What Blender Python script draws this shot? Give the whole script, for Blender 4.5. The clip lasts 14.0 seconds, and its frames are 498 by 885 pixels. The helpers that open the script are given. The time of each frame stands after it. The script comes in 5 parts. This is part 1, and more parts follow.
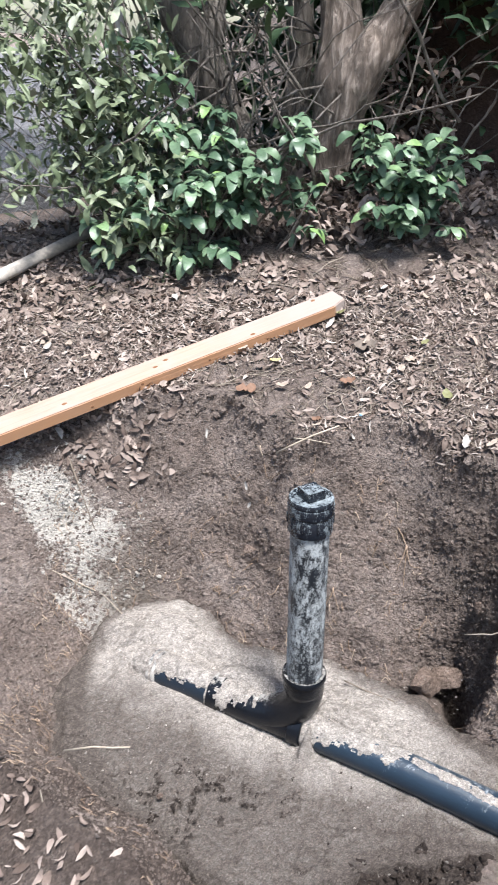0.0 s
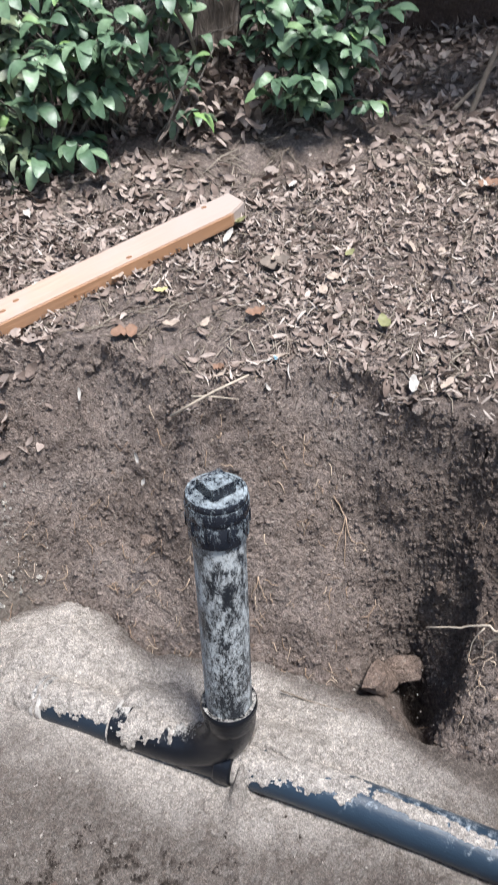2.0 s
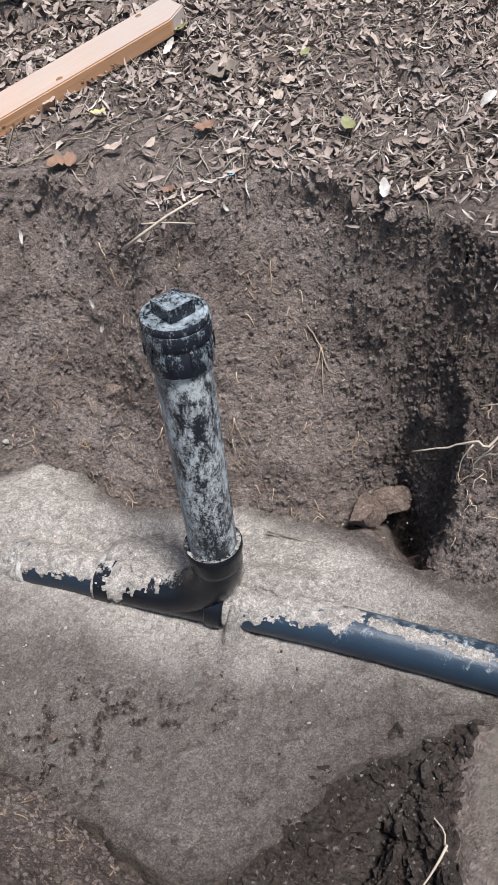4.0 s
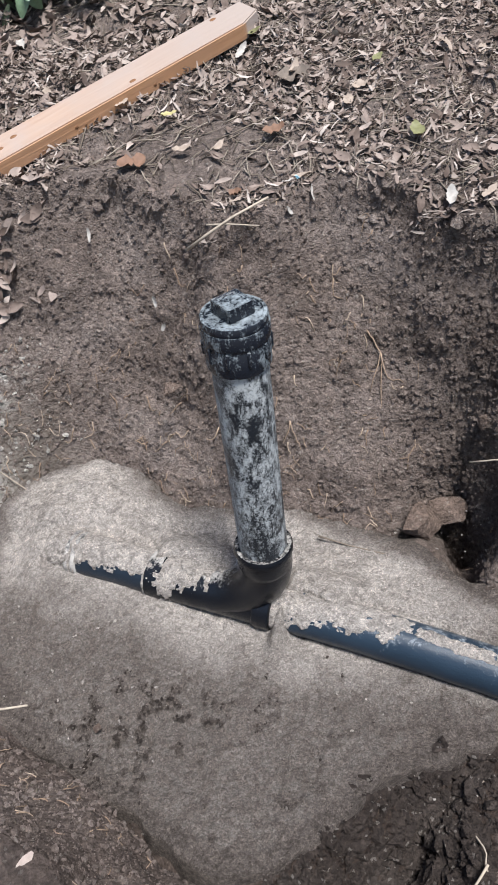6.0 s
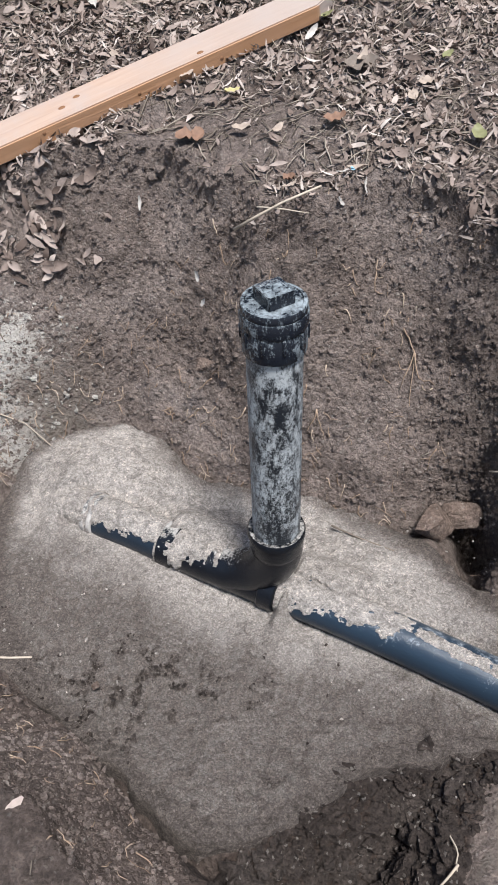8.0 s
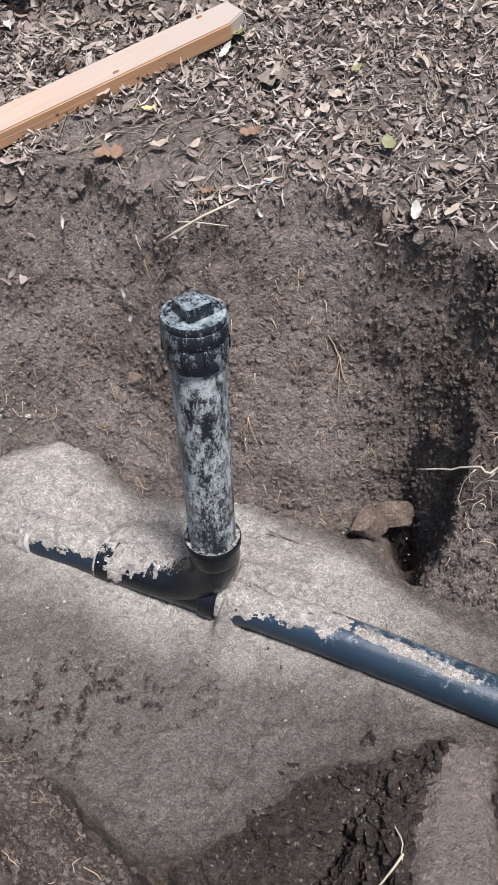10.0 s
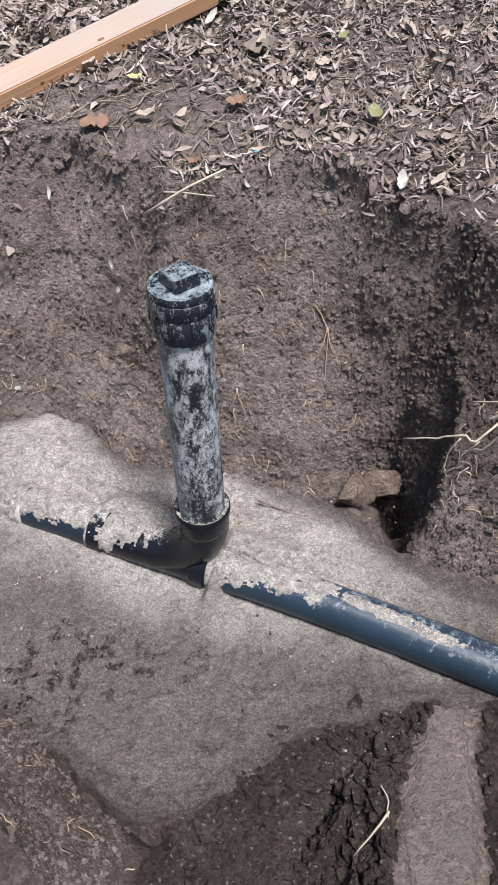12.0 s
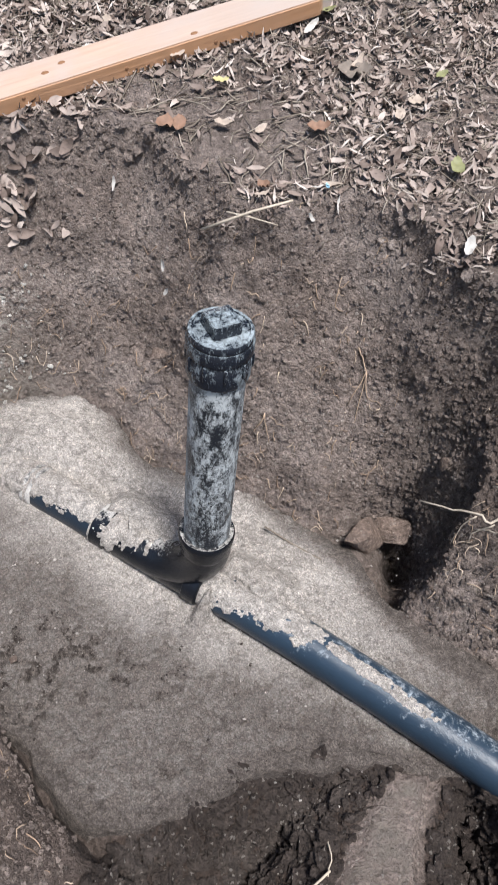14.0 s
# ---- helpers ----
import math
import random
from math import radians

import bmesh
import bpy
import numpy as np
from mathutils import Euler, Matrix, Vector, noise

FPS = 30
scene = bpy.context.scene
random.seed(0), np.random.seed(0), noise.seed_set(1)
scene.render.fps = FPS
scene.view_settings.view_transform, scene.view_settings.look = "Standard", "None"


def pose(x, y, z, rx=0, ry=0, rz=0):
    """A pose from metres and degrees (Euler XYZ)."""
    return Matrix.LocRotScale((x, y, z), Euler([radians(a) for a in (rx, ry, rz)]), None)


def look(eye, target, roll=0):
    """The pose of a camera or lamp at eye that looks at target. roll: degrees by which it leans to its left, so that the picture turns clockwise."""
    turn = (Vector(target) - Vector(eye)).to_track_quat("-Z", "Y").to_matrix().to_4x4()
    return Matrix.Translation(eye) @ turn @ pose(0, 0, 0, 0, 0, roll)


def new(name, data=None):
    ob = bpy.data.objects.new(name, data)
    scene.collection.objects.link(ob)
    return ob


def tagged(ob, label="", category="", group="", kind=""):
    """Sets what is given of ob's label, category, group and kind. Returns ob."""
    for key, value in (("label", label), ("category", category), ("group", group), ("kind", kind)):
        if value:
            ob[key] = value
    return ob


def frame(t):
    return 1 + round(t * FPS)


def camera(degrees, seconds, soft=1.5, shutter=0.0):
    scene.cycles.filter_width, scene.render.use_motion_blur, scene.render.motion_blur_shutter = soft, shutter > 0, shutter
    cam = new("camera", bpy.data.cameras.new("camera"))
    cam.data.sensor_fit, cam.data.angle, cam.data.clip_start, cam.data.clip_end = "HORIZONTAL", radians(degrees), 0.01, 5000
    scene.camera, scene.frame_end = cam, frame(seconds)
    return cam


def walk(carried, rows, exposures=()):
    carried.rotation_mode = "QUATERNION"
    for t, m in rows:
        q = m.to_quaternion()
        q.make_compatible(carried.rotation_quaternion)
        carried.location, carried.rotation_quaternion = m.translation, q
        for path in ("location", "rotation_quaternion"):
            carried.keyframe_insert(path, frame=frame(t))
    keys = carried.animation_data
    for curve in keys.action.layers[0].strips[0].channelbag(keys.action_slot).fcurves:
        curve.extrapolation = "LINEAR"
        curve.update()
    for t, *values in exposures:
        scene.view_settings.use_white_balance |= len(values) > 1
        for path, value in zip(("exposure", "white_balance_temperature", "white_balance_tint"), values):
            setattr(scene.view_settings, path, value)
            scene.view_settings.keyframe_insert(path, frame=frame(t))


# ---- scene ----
cam = camera(34.4, 14.0, soft=1.0, shutter=0.2)
PATH = [
    (0, (0.068, 0.131, 1.566), (-0.014, 1.914, 0.662), 1.8),
    (0.5, (0.085, 0.319, 1.587), (0.172, 2.074, 0.632), 3.0),
    (1, (0.065, 0.504, 1.582), (0.292, 2.236, 0.608), 4.1),
    (1.5, (0.105, 0.601, 1.544), (0.232, 2.378, 0.635), 1.3),
    (2, (0.121, 0.639, 1.425), (0.234, 2.307, 0.327), 0.1),
    (2.5, (0.135, 0.675, 1.338), (0.252, 2.257, 0.119), -1.7),
    (3, (0.155, 0.7, 1.281), (0.175, 2.182, -0.062), -5.6),
    (3.5, (0.13, 0.683, 1.278), (0.209, 2.147, -0.082), -5.1),
    (3.7, (0.14, 0.672, 1.292), (0.271, 2.139, -0.061), -4.1),
    (5.8, (0.152, 0.673, 1.293), (0.197, 2.178, -0.023), -5.1),
    (6, (0.15, 0.667, 1.29), (0.14, 2.167, -0.033), -5.3),
    (6.5, (0.145, 0.665, 1.291), (0.082, 2.128, -0.071), -4.2),
    (7, (0.148, 0.662, 1.3), (0.062, 2.124, -0.062), -3.2),
    (7.5, (0.141, 0.66, 1.307), (0.06, 2.115, -0.063), -1.5),
    (8, (0.147, 0.664, 1.316), (0.08, 2.12, -0.053), -0.2),
    (8.5, (0.166, 0.668, 1.339), (0.158, 2.151, -0.004), 1.4),
    (9, (0.181, 0.658, 1.341), (0.228, 2.153, 0.013), 0.9),
    (9.2, (0.184, 0.642, 1.328), (0.245, 2.135, -0.001), 0.3),
    (11.3, (0.183, 0.645, 1.33), (0.23, 2.08, -0.062), -0.1),
    (11.5, (0.182, 0.64, 1.334), (0.234, 2.071, -0.063), 0.1),
    (12, (0.19, 0.63, 1.336), (0.263, 2.058, -0.062), 0.3),
    (12.5, (0.211, 0.621, 1.385), (0.349, 2.079, 0.023), 1.3),
    (13, (0.199, 0.659, 1.416), (0.346, 2.023, -0.038), 5.3),
    (13.3, (0.195, 0.692, 1.407), (0.317, 1.996, -0.105), 7.5),
    (13.5, (0.192, 0.713, 1.404), (0.26, 1.998, -0.127), 9.3),
    (14, (0.198, 0.746, 1.431), (0.209, 2.093, -0.048), 9.3),
]
walk(cam, [(t, look(eye, target, roll)) for t, eye, target, roll in PATH],
     [(0.0, 1.17), (1.0, 1.26), (1.5, 1.25), (2.2, 0.92), (3.0, 0.80), (7.2, 0.66), (8.5, 0.77), (9.2, 0.80), (11.5, 0.80), (12.5, 0.82), (14.0, 0.86)])


# ---- light ----
world = bpy.data.worlds.new("sky")
scene.world = world
world.use_nodes = True
wn = world.node_tree
sky = wn.nodes.new("ShaderNodeTexSky")
sky.sky_type = "NISHITA"
sky.sun_disc = False
sky.sun_elevation = radians(69)
sky.sun_rotation = radians(152)
sky.air_density, sky.dust_density, sky.ozone_density = 1.0, 1.2, 1.0
wn.links.new(sky.outputs[0], wn.nodes["Background"].inputs[0])
wn.nodes["Background"].inputs[1].default_value = 0.095
sun = new("sun", bpy.data.lights.new("sun", "SUN"))
sun.data.energy, sun.data.angle, sun.data.color = 4.1, radians(14), (1.0, 0.99, 1.0)
sun.matrix_world = look((1.0, 0.30, 4.6), (0.2, 1.8, 0.2))


# ---- materials ----
def material(name, rough=0.9, spec=0.3):
    m = bpy.data.materials.new(name)
    m.use_nodes = True
    b = m.node_tree.nodes["Principled BSDF"]
    b.inputs["Roughness"].default_value = rough
    b.inputs["Specular IOR Level"].default_value = spec
    return m, m.node_tree, b


def node(nt, kind, **props):
    n = nt.nodes.new(kind)
    for k, v in props.items():
        if k in n.inputs:
            n.inputs[k].default_value = v
    return n


def noise_tex(nt, scale, detail=6, rough=0.6, coord=None, distort=0.0):
    n = node(nt, "ShaderNodeTexNoise", Scale=scale, Detail=detail, Roughness=rough, Distortion=distort)
    if coord is None:
        coord = nt.nodes.new("ShaderNodeTexCoord").outputs["Object"]
    nt.links.new(coord, n.inputs["Vector"])
    return n.outputs["Fac"]


def ramp(nt, fac, stops):
    r = nt.nodes.new("ShaderNodeValToRGB")
    while len(r.color_ramp.elements) < len(stops):
        r.color_ramp.elements.new(0.5)
    for e, (p, c) in zip(r.color_ramp.elements, stops):
        e.position = p
        e.color = (*c, 1) if len(c) == 3 else c
    nt.links.new(fac, r.inputs[0])
    return r.outputs[0]


def mix(nt, fac, a, b, mode="MIX"):
    n = nt.nodes.new("ShaderNodeMix")
    n.data_type, n.blend_type = "RGBA", mode
    for s, v in ((n.inputs[0], fac), (n.inputs[6], a), (n.inputs[7], b)):
        if isinstance(v, (int, float)):
            s.default_value = v
        elif isinstance(v, tuple):
            s.default_value = (*v, 1)
        else:
            nt.links.new(v, s)
    return n.outputs[2]


def maths(nt, op, a, b=0.0, clamp=False):
    n = nt.nodes.new("ShaderNodeMath")
    n.operation, n.use_clamp = op, clamp
    for s, v in zip(n.inputs, (a, b)):
        if isinstance(v, (int, float)):
            s.default_value = v
        else:
            nt.links.new(v, s)
    return n.outputs[0]


def bump(nt, bsdf, height, strength, distance):
    n = node(nt, "ShaderNodeBump", Strength=strength, Distance=distance)
    nt.links.new(height, n.inputs["Height"])
    nt.links.new(n.outputs[0], bsdf.inputs["Normal"])


def grains(nt, scale, distort=0.0):
    """Rounded lumps: 1 in the middle of each, 0 between them; and a grey level of its own for each."""
    co = nt.nodes.new("ShaderNodeTexCoord").outputs["Object"]
    if distort:
        n = node(nt, "ShaderNodeTexNoise", Scale=scale * 0.5, Detail=3.0)
        nt.links.new(co, n.inputs["Vector"])
        va = nt.nodes.new("ShaderNodeVectorMath")
        va.operation = "MULTIPLY_ADD"
        nt.links.new(n.outputs["Color"], va.inputs[0])
        va.inputs[1].default_value = (distort, distort, distort)
        nt.links.new(co, va.inputs[2])
        co = va.outputs[0]
    v = node(nt, "ShaderNodeTexVoronoi", Scale=scale)
    nt.links.new(co, v.inputs["Vector"])
    sep = nt.nodes.new("ShaderNodeSeparateColor")
    nt.links.new(v.outputs["Color"], sep.inputs[0])
    return maths(nt, "SUBTRACT", 1.0, v.outputs["Distance"], True), sep.outputs[0]


def soil_material(name, dark, mid, pale, powder=False):
    m, nt, b = material(name, 0.95, 0.15)
    big = noise_tex(nt, 5, 4, 0.55)
    fine = noise_tex(nt, 90, 8, 0.75)
    lump, lump_tone = grains(nt, 75, 0.02)
    crumb, crumb_tone = grains(nt, 210, 0.008)
    base = ramp(nt, big, ((0.3, dark), (0.52, mid), (0.72, pale)))
    tint = ramp(nt, fine, ((0.37, (0.30, 0.29, 0.285)), (0.5, (0.98, 0.97, 0.955)), (0.63, (1.75, 1.73, 1.69))))
    col = mix(nt, 0.45, base, tint, "MULTIPLY")
    col = mix(nt, 0.35, col, ramp(nt, crumb_tone, ((0.0, (0.6, 0.59, 0.58)), (0.7, (1.0, 1.0, 1.0)), (1.0, (1.7, 1.66, 1.6)))), "MULTIPLY")
    col = mix(nt, 0.5, col, ramp(nt, lump_tone, ((0.0, (0.65, 0.64, 0.63)), (1.0, (1.35, 1.33, 1.3)))), "MULTIPLY")
    speck = ramp(nt, crumb_tone, ((0.965, (0, 0, 0)), (0.975, (1, 1, 1))))
    col = mix(nt, maths(nt, "MULTIPLY", speck, 0.45), col, (0.38, 0.35, 0.31))
    if powder:
        # Reddish bank earth, its colour toned down for the shade it lies in.
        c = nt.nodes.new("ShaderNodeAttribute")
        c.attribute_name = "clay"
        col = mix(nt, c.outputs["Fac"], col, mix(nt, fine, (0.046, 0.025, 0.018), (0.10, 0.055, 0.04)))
        # Darkens damp earth and puts the right wall's shade into its colour.
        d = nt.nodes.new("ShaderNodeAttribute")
        d.attribute_name = "damp_shade"
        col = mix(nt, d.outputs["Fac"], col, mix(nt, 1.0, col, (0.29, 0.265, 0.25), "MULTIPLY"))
        a = nt.nodes.new("ShaderNodeAttribute")
        a.attribute_name = "powder"
        w = maths(nt, "ADD", a.outputs["Fac"], maths(nt, "MULTIPLY", maths(nt, "SUBTRACT", fine, 0.5), 2.6))
        w = ramp(nt, w, ((0.42, (0, 0, 0)), (0.75, (1, 1, 1))))
        col = mix(nt, w, col, (0.62, 0.58, 0.52))
        s = nt.nodes.new("ShaderNodeAttribute")
        s.attribute_name = "silt"
        w2 = maths(nt, "ADD", s.outputs["Fac"], maths(nt, "MULTIPLY", maths(nt, "SUBTRACT", fine, 0.5), 0.9))
        w2 = ramp(nt, w2, ((0.4, (0, 0, 0)), (0.8, (1, 1, 1))))
        col = mix(nt, w2, col, mix(nt, fine, (0.17, 0.145, 0.12), (0.30, 0.26, 0.22)))
    nt.links.new(col, b.inputs["Base Color"])
    h = maths(nt, "ADD", maths(nt, "MULTIPLY", lump, 0.45), maths(nt, "MULTIPLY", crumb, 0.3))
    bump(nt, b, maths(nt, "ADD", maths(nt, "MULTIPLY", noise_tex(nt, 240, 4, 0.7), 0.7), maths(nt, "ADD", h, maths(nt, "MULTIPLY", fine, 1.1))), 1.0, 0.015)
    return m


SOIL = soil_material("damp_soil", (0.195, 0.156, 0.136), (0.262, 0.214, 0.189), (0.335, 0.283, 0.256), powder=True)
# Right wall's clods: damp soil with that wall's shade in its tone.
DAMP_SHADED = soil_material("shaded_damp_clods", (0.125, 0.099, 0.087), (0.172, 0.139, 0.122), (0.22, 0.183, 0.163))
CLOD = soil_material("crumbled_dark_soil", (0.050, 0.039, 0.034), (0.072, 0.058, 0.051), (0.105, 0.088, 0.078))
CHALK = soil_material("chalky_rubble", (0.50, 0.47, 0.43), (0.58, 0.55, 0.505), (0.66, 0.63, 0.585))
ROCK = soil_material("clay_stone", (0.22, 0.165, 0.135), (0.27, 0.205, 0.17), (0.32, 0.25, 0.21))


def sand_material():
    m, nt, b = material("pale_sand", 0.95, 0.15)
    big = noise_tex(nt, 6, 5, 0.6)
    mid = noise_tex(nt, 60, 8, 0.78)
    grain, tone = grains(nt, 330, 0.004)
    grit = noise_tex(nt, 500, 3, 0.7)
    a = nt.nodes.new("ShaderNodeAttribute")
    a.attribute_name = "dirt"
    base = ramp(nt, big, ((0.3, (0.41, 0.373, 0.340)), (0.55, (0.50, 0.460, 0.422)), (0.75, (0.59, 0.547, 0.507))))
    w = maths(nt, "ADD", a.outputs["Fac"], maths(nt, "MULTIPLY", maths(nt, "SUBTRACT", mid, 0.5), 2.2))
    w = ramp(nt, w, ((0.25, (0, 0, 0)), (0.9, (1, 1, 1))))
    col = mix(nt, w, base, (0.15, 0.128, 0.114))
    tint = ramp(nt, grit, ((0.38, (0.62, 0.61, 0.6)), (0.5, (1, 1, 1)), (0.64, (1.4, 1.39, 1.37))))
    col = mix(nt, 0.8, col, tint, "MULTIPLY")
    col = mix(nt, 0.8, col, ramp(nt, mid, ((0.38, (0.5, 0.49, 0.48)), (0.6, (1.28, 1.27, 1.25)))), "MULTIPLY")
    col = mix(nt, 0.6, col, ramp(nt, tone, ((0.0, (0.5, 0.49, 0.47)), (0.6, (1.0, 1.0, 1.0)), (1.0, (1.6, 1.58, 1.55)))), "MULTIPLY")
    nt.links.new(col, b.inputs["Base Color"])
    bump(nt, b, maths(nt, "ADD", maths(nt, "MULTIPLY", mid, 1.6), maths(nt, "MULTIPLY", grain, 0.3)), 1.0, 0.011)
    return m


SAND = sand_material()


def abs_material(name, tone, dust, low, high, top_sand=0.0, spec=0.4, gloss=0.33):
    """Black plastic with dried sandy dust; top_sand puts more of it on faces that look up."""
    m, nt, b = material(name, 0.38, spec)
    co = nt.nodes.new("ShaderNodeTexCoord").outputs["Object"]
    sc = nt.nodes.new("ShaderNodeMapping")
    sc.inputs["Scale"].default_value = (1, 1, 0.45)
    nt.links.new(co, sc.inputs[0])
    blot = noise_tex(nt, 60, 9, 0.8, sc.outputs[0], 0.25)
    fine = noise_tex(nt, 240, 5, 0.7, co)
    w = maths(nt, "ADD", blot, maths(nt, "MULTIPLY", maths(nt, "SUBTRACT", fine, 0.5), 0.35))
    if top_sand:
        g = nt.nodes.new("ShaderNodeNewGeometry")
        x = nt.nodes.new("ShaderNodeSeparateXYZ")
        nt.links.new(g.outputs["Normal"], x.inputs[0])
        up = maths(nt, "ADD", maths(nt, "MULTIPLY", x.outputs[2], 0.8), maths(nt, "MULTIPLY", x.outputs[1], 0.55))
        w = maths(nt, "ADD", maths(nt, "MULTIPLY", w, 1.0), maths(nt, "MULTIPLY", maths(nt, "SUBTRACT", up, 0.62), top_sand))
    w = maths(nt, "ADD", w, maths(nt, "MULTIPLY", maths(nt, "SUBTRACT", noise_tex(nt, 13, 3, 0.5, sc.outputs[0]), 0.5), 0.28))
    f = ramp(nt, w, ((low, (0, 0, 0)), (high, (1, 1, 1))))
    plain = mix(nt, noise_tex(nt, 9, 4, 0.6, co), tone, tuple(c * 2.0 for c in tone))
    col = mix(nt, f, plain, mix(nt, fine, tuple(c * 0.75 for c in dust), dust))
    nt.links.new(col, b.inputs["Base Color"])
    nt.links.new(maths(nt, "ADD", maths(nt, "MULTIPLY", f, 0.5), gloss), b.inputs["Roughness"])
    bump(nt, b, maths(nt, "ADD", f, fine), 0.25, 0.003)
    return m


ABS_RISER = abs_material("dusty_black_plastic", (0.008, 0.010, 0.013), (0.43, 0.455, 0.455), 0.44, 0.585)
ABS_CAP = abs_material("scuffed_black_plastic", (0.006, 0.008, 0.012), (0.30, 0.345, 0.365), 0.42, 0.60, 0.10, 0.4, 0.2)
ABS_FIT = abs_material("black_plastic_fitting", (0.005, 0.006, 0.008), (0.40, 0.38, 0.35), 0.49, 0.64, 0.26, 0.30, 0.16)
# Black pipe; the sky's blue reflection is put into its tone.
ABS_LAT = abs_material("sky_tinted_black_pipe", (0.011, 0.020, 0.031), (0.36, 0.40, 0.43), 0.53, 0.72, 0.14)
ABS_LEFT = abs_material("sand_caked_plastic_pipe", (0.010, 0.016, 0.024), (0.45, 0.42, 0.38), 0.54, 0.63, 0.2)
ABS_SOCKET = abs_material("dust_caked_socket", (0.03, 0.03, 0.03), (0.50, 0.47, 0.43), 0.36, 0.56)


def wood_material():
    m, nt, b = material("fresh_pine", 0.6, 0.3)
    co = nt.nodes.new("ShaderNodeTexCoord").outputs["Object"]
    sc = nt.nodes.new("ShaderNodeMapping")
    sc.inputs["Scale"].default_value = (0.9, 16, 16)
    nt.links.new(co, sc.inputs[0])
    g = noise_tex(nt, 5, 6, 0.6, sc.outputs[0], 0.6)
    stain = noise_tex(nt, 9, 5, 0.6, co)
    col = ramp(nt, g, ((0.3, (0.34, 0.20, 0.125)), (0.5, (0.42, 0.265, 0.175)), (0.7, (0.47, 0.32, 0.225))))
    col = mix(nt, ramp(nt, stain, ((0.42, (0, 0, 0)), (0.68, (0.75, 0.75, 0.75)))), col, (0.37, 0.30, 0.26))
    xyz = nt.nodes.new("ShaderNodeSeparateXYZ")
    nt.links.new(co, xyz.inputs[0])
    end = maths(nt, "ADD", xyz.outputs[0], maths(nt, "MULTIPLY", maths(nt, "SUBTRACT", stain, 0.5), 0.5))
    old = ramp(nt, end, ((0.05, (0.85, 0.85, 0.85)), (0.5, (0.40, 0.40, 0.40))))
    sawn = ramp(nt, xyz.outputs[1], ((0.021, (1, 1, 1)), (0.0225, (0, 0, 0))))
    col = mix(nt, maths(nt, "MULTIPLY", old, sawn), col, (0.35, 0.30, 0.27))
    col = mix(nt, maths(nt, "SUBTRACT", 0.8, maths(nt, "MULTIPLY", sawn, 0.8)), col, (0.40, 0.21, 0.105))
    nt.links.new(col, b.inputs["Base Color"])
    bump(nt, b, g, 0.3, 0.004)
    return m


PINE = wood_material()


def island_material(name, stops, rough=0.6, spec=0.4, veins=0.0, by_object=False):
    m, nt, b = material(name, rough, spec)
    if by_object:
        r = nt.nodes.new("ShaderNodeObjectInfo").outputs["Random"]
    else:
        r = nt.nodes.new("ShaderNodeNewGeometry").outputs["Random Per Island"]
    col = ramp(nt, r, stops)
    fine = noise_tex(nt, 60, 5, 0.65)
    col = mix(nt, 0.7, col, ramp(nt, fine, ((0.3, (0.6, 0.6, 0.6)), (0.7, (1.25, 1.25, 1.25)))), "MULTIPLY")
    nt.links.new(col, b.inputs["Base Color"])
    bump(nt, b, fine, 0.4, 0.004)
    return m


LITTER = island_material("dry_leaves", ((0.0, (0.09, 0.064, 0.051)), (0.3, (0.17, 0.127, 0.105)), (0.6, (0.255, 0.20, 0.17)), (0.84, (0.325, 0.262, 0.225)), (1.0, (0.40, 0.335, 0.29))), 0.75, 0.3)
SHRED = island_material("leaf_shreds", ((0.0, (0.12, 0.092, 0.075)), (0.4, (0.24, 0.195, 0.165)), (0.8, (0.36, 0.305, 0.265)), (1.0, (0.50, 0.44, 0.39))), 0.75, 0.3)
TWIG = island_material("dry_twigs", ((0.0, (0.10, 0.08, 0.062)), (0.6, (0.2, 0.165, 0.13)), (1.0, (0.36, 0.31, 0.25))), 0.8, 0.2)
LEAF = island_material("glossy_green_leaves", ((0.0, (0.060, 0.110, 0.062)), (0.5, (0.108, 0.178, 0.104)), (0.9, (0.160, 0.24, 0.140)), (1.0, (0.20, 0.33, 0.11))), 0.42, 0.5, by_object=True)
# Hedge and crown leaves: shade put into the green, well below LEAF's tones.
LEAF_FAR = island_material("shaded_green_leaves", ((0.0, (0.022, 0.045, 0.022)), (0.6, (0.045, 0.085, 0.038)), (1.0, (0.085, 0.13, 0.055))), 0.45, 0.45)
LEAF_DULL = island_material("dusty_olive_leaves", ((0.0, (0.09, 0.12, 0.065)), (0.5, (0.16, 0.20, 0.11)), (0.85, (0.23, 0.27, 0.17)), (1.0, (0.40, 0.42, 0.34))), 0.5, 0.4)
ROOT = island_material("pale_roots", ((0.0, (0.30, 0.24, 0.18)), (1.0, (0.52, 0.45, 0.36))), 0.7, 0.3)
FIBRE = island_material("fine_brown_roots", ((0.0, (0.24, 0.165, 0.115)), (0.6, (0.40, 0.29, 0.205)), (1.0, (0.56, 0.45, 0.34))), 0.8, 0.2)


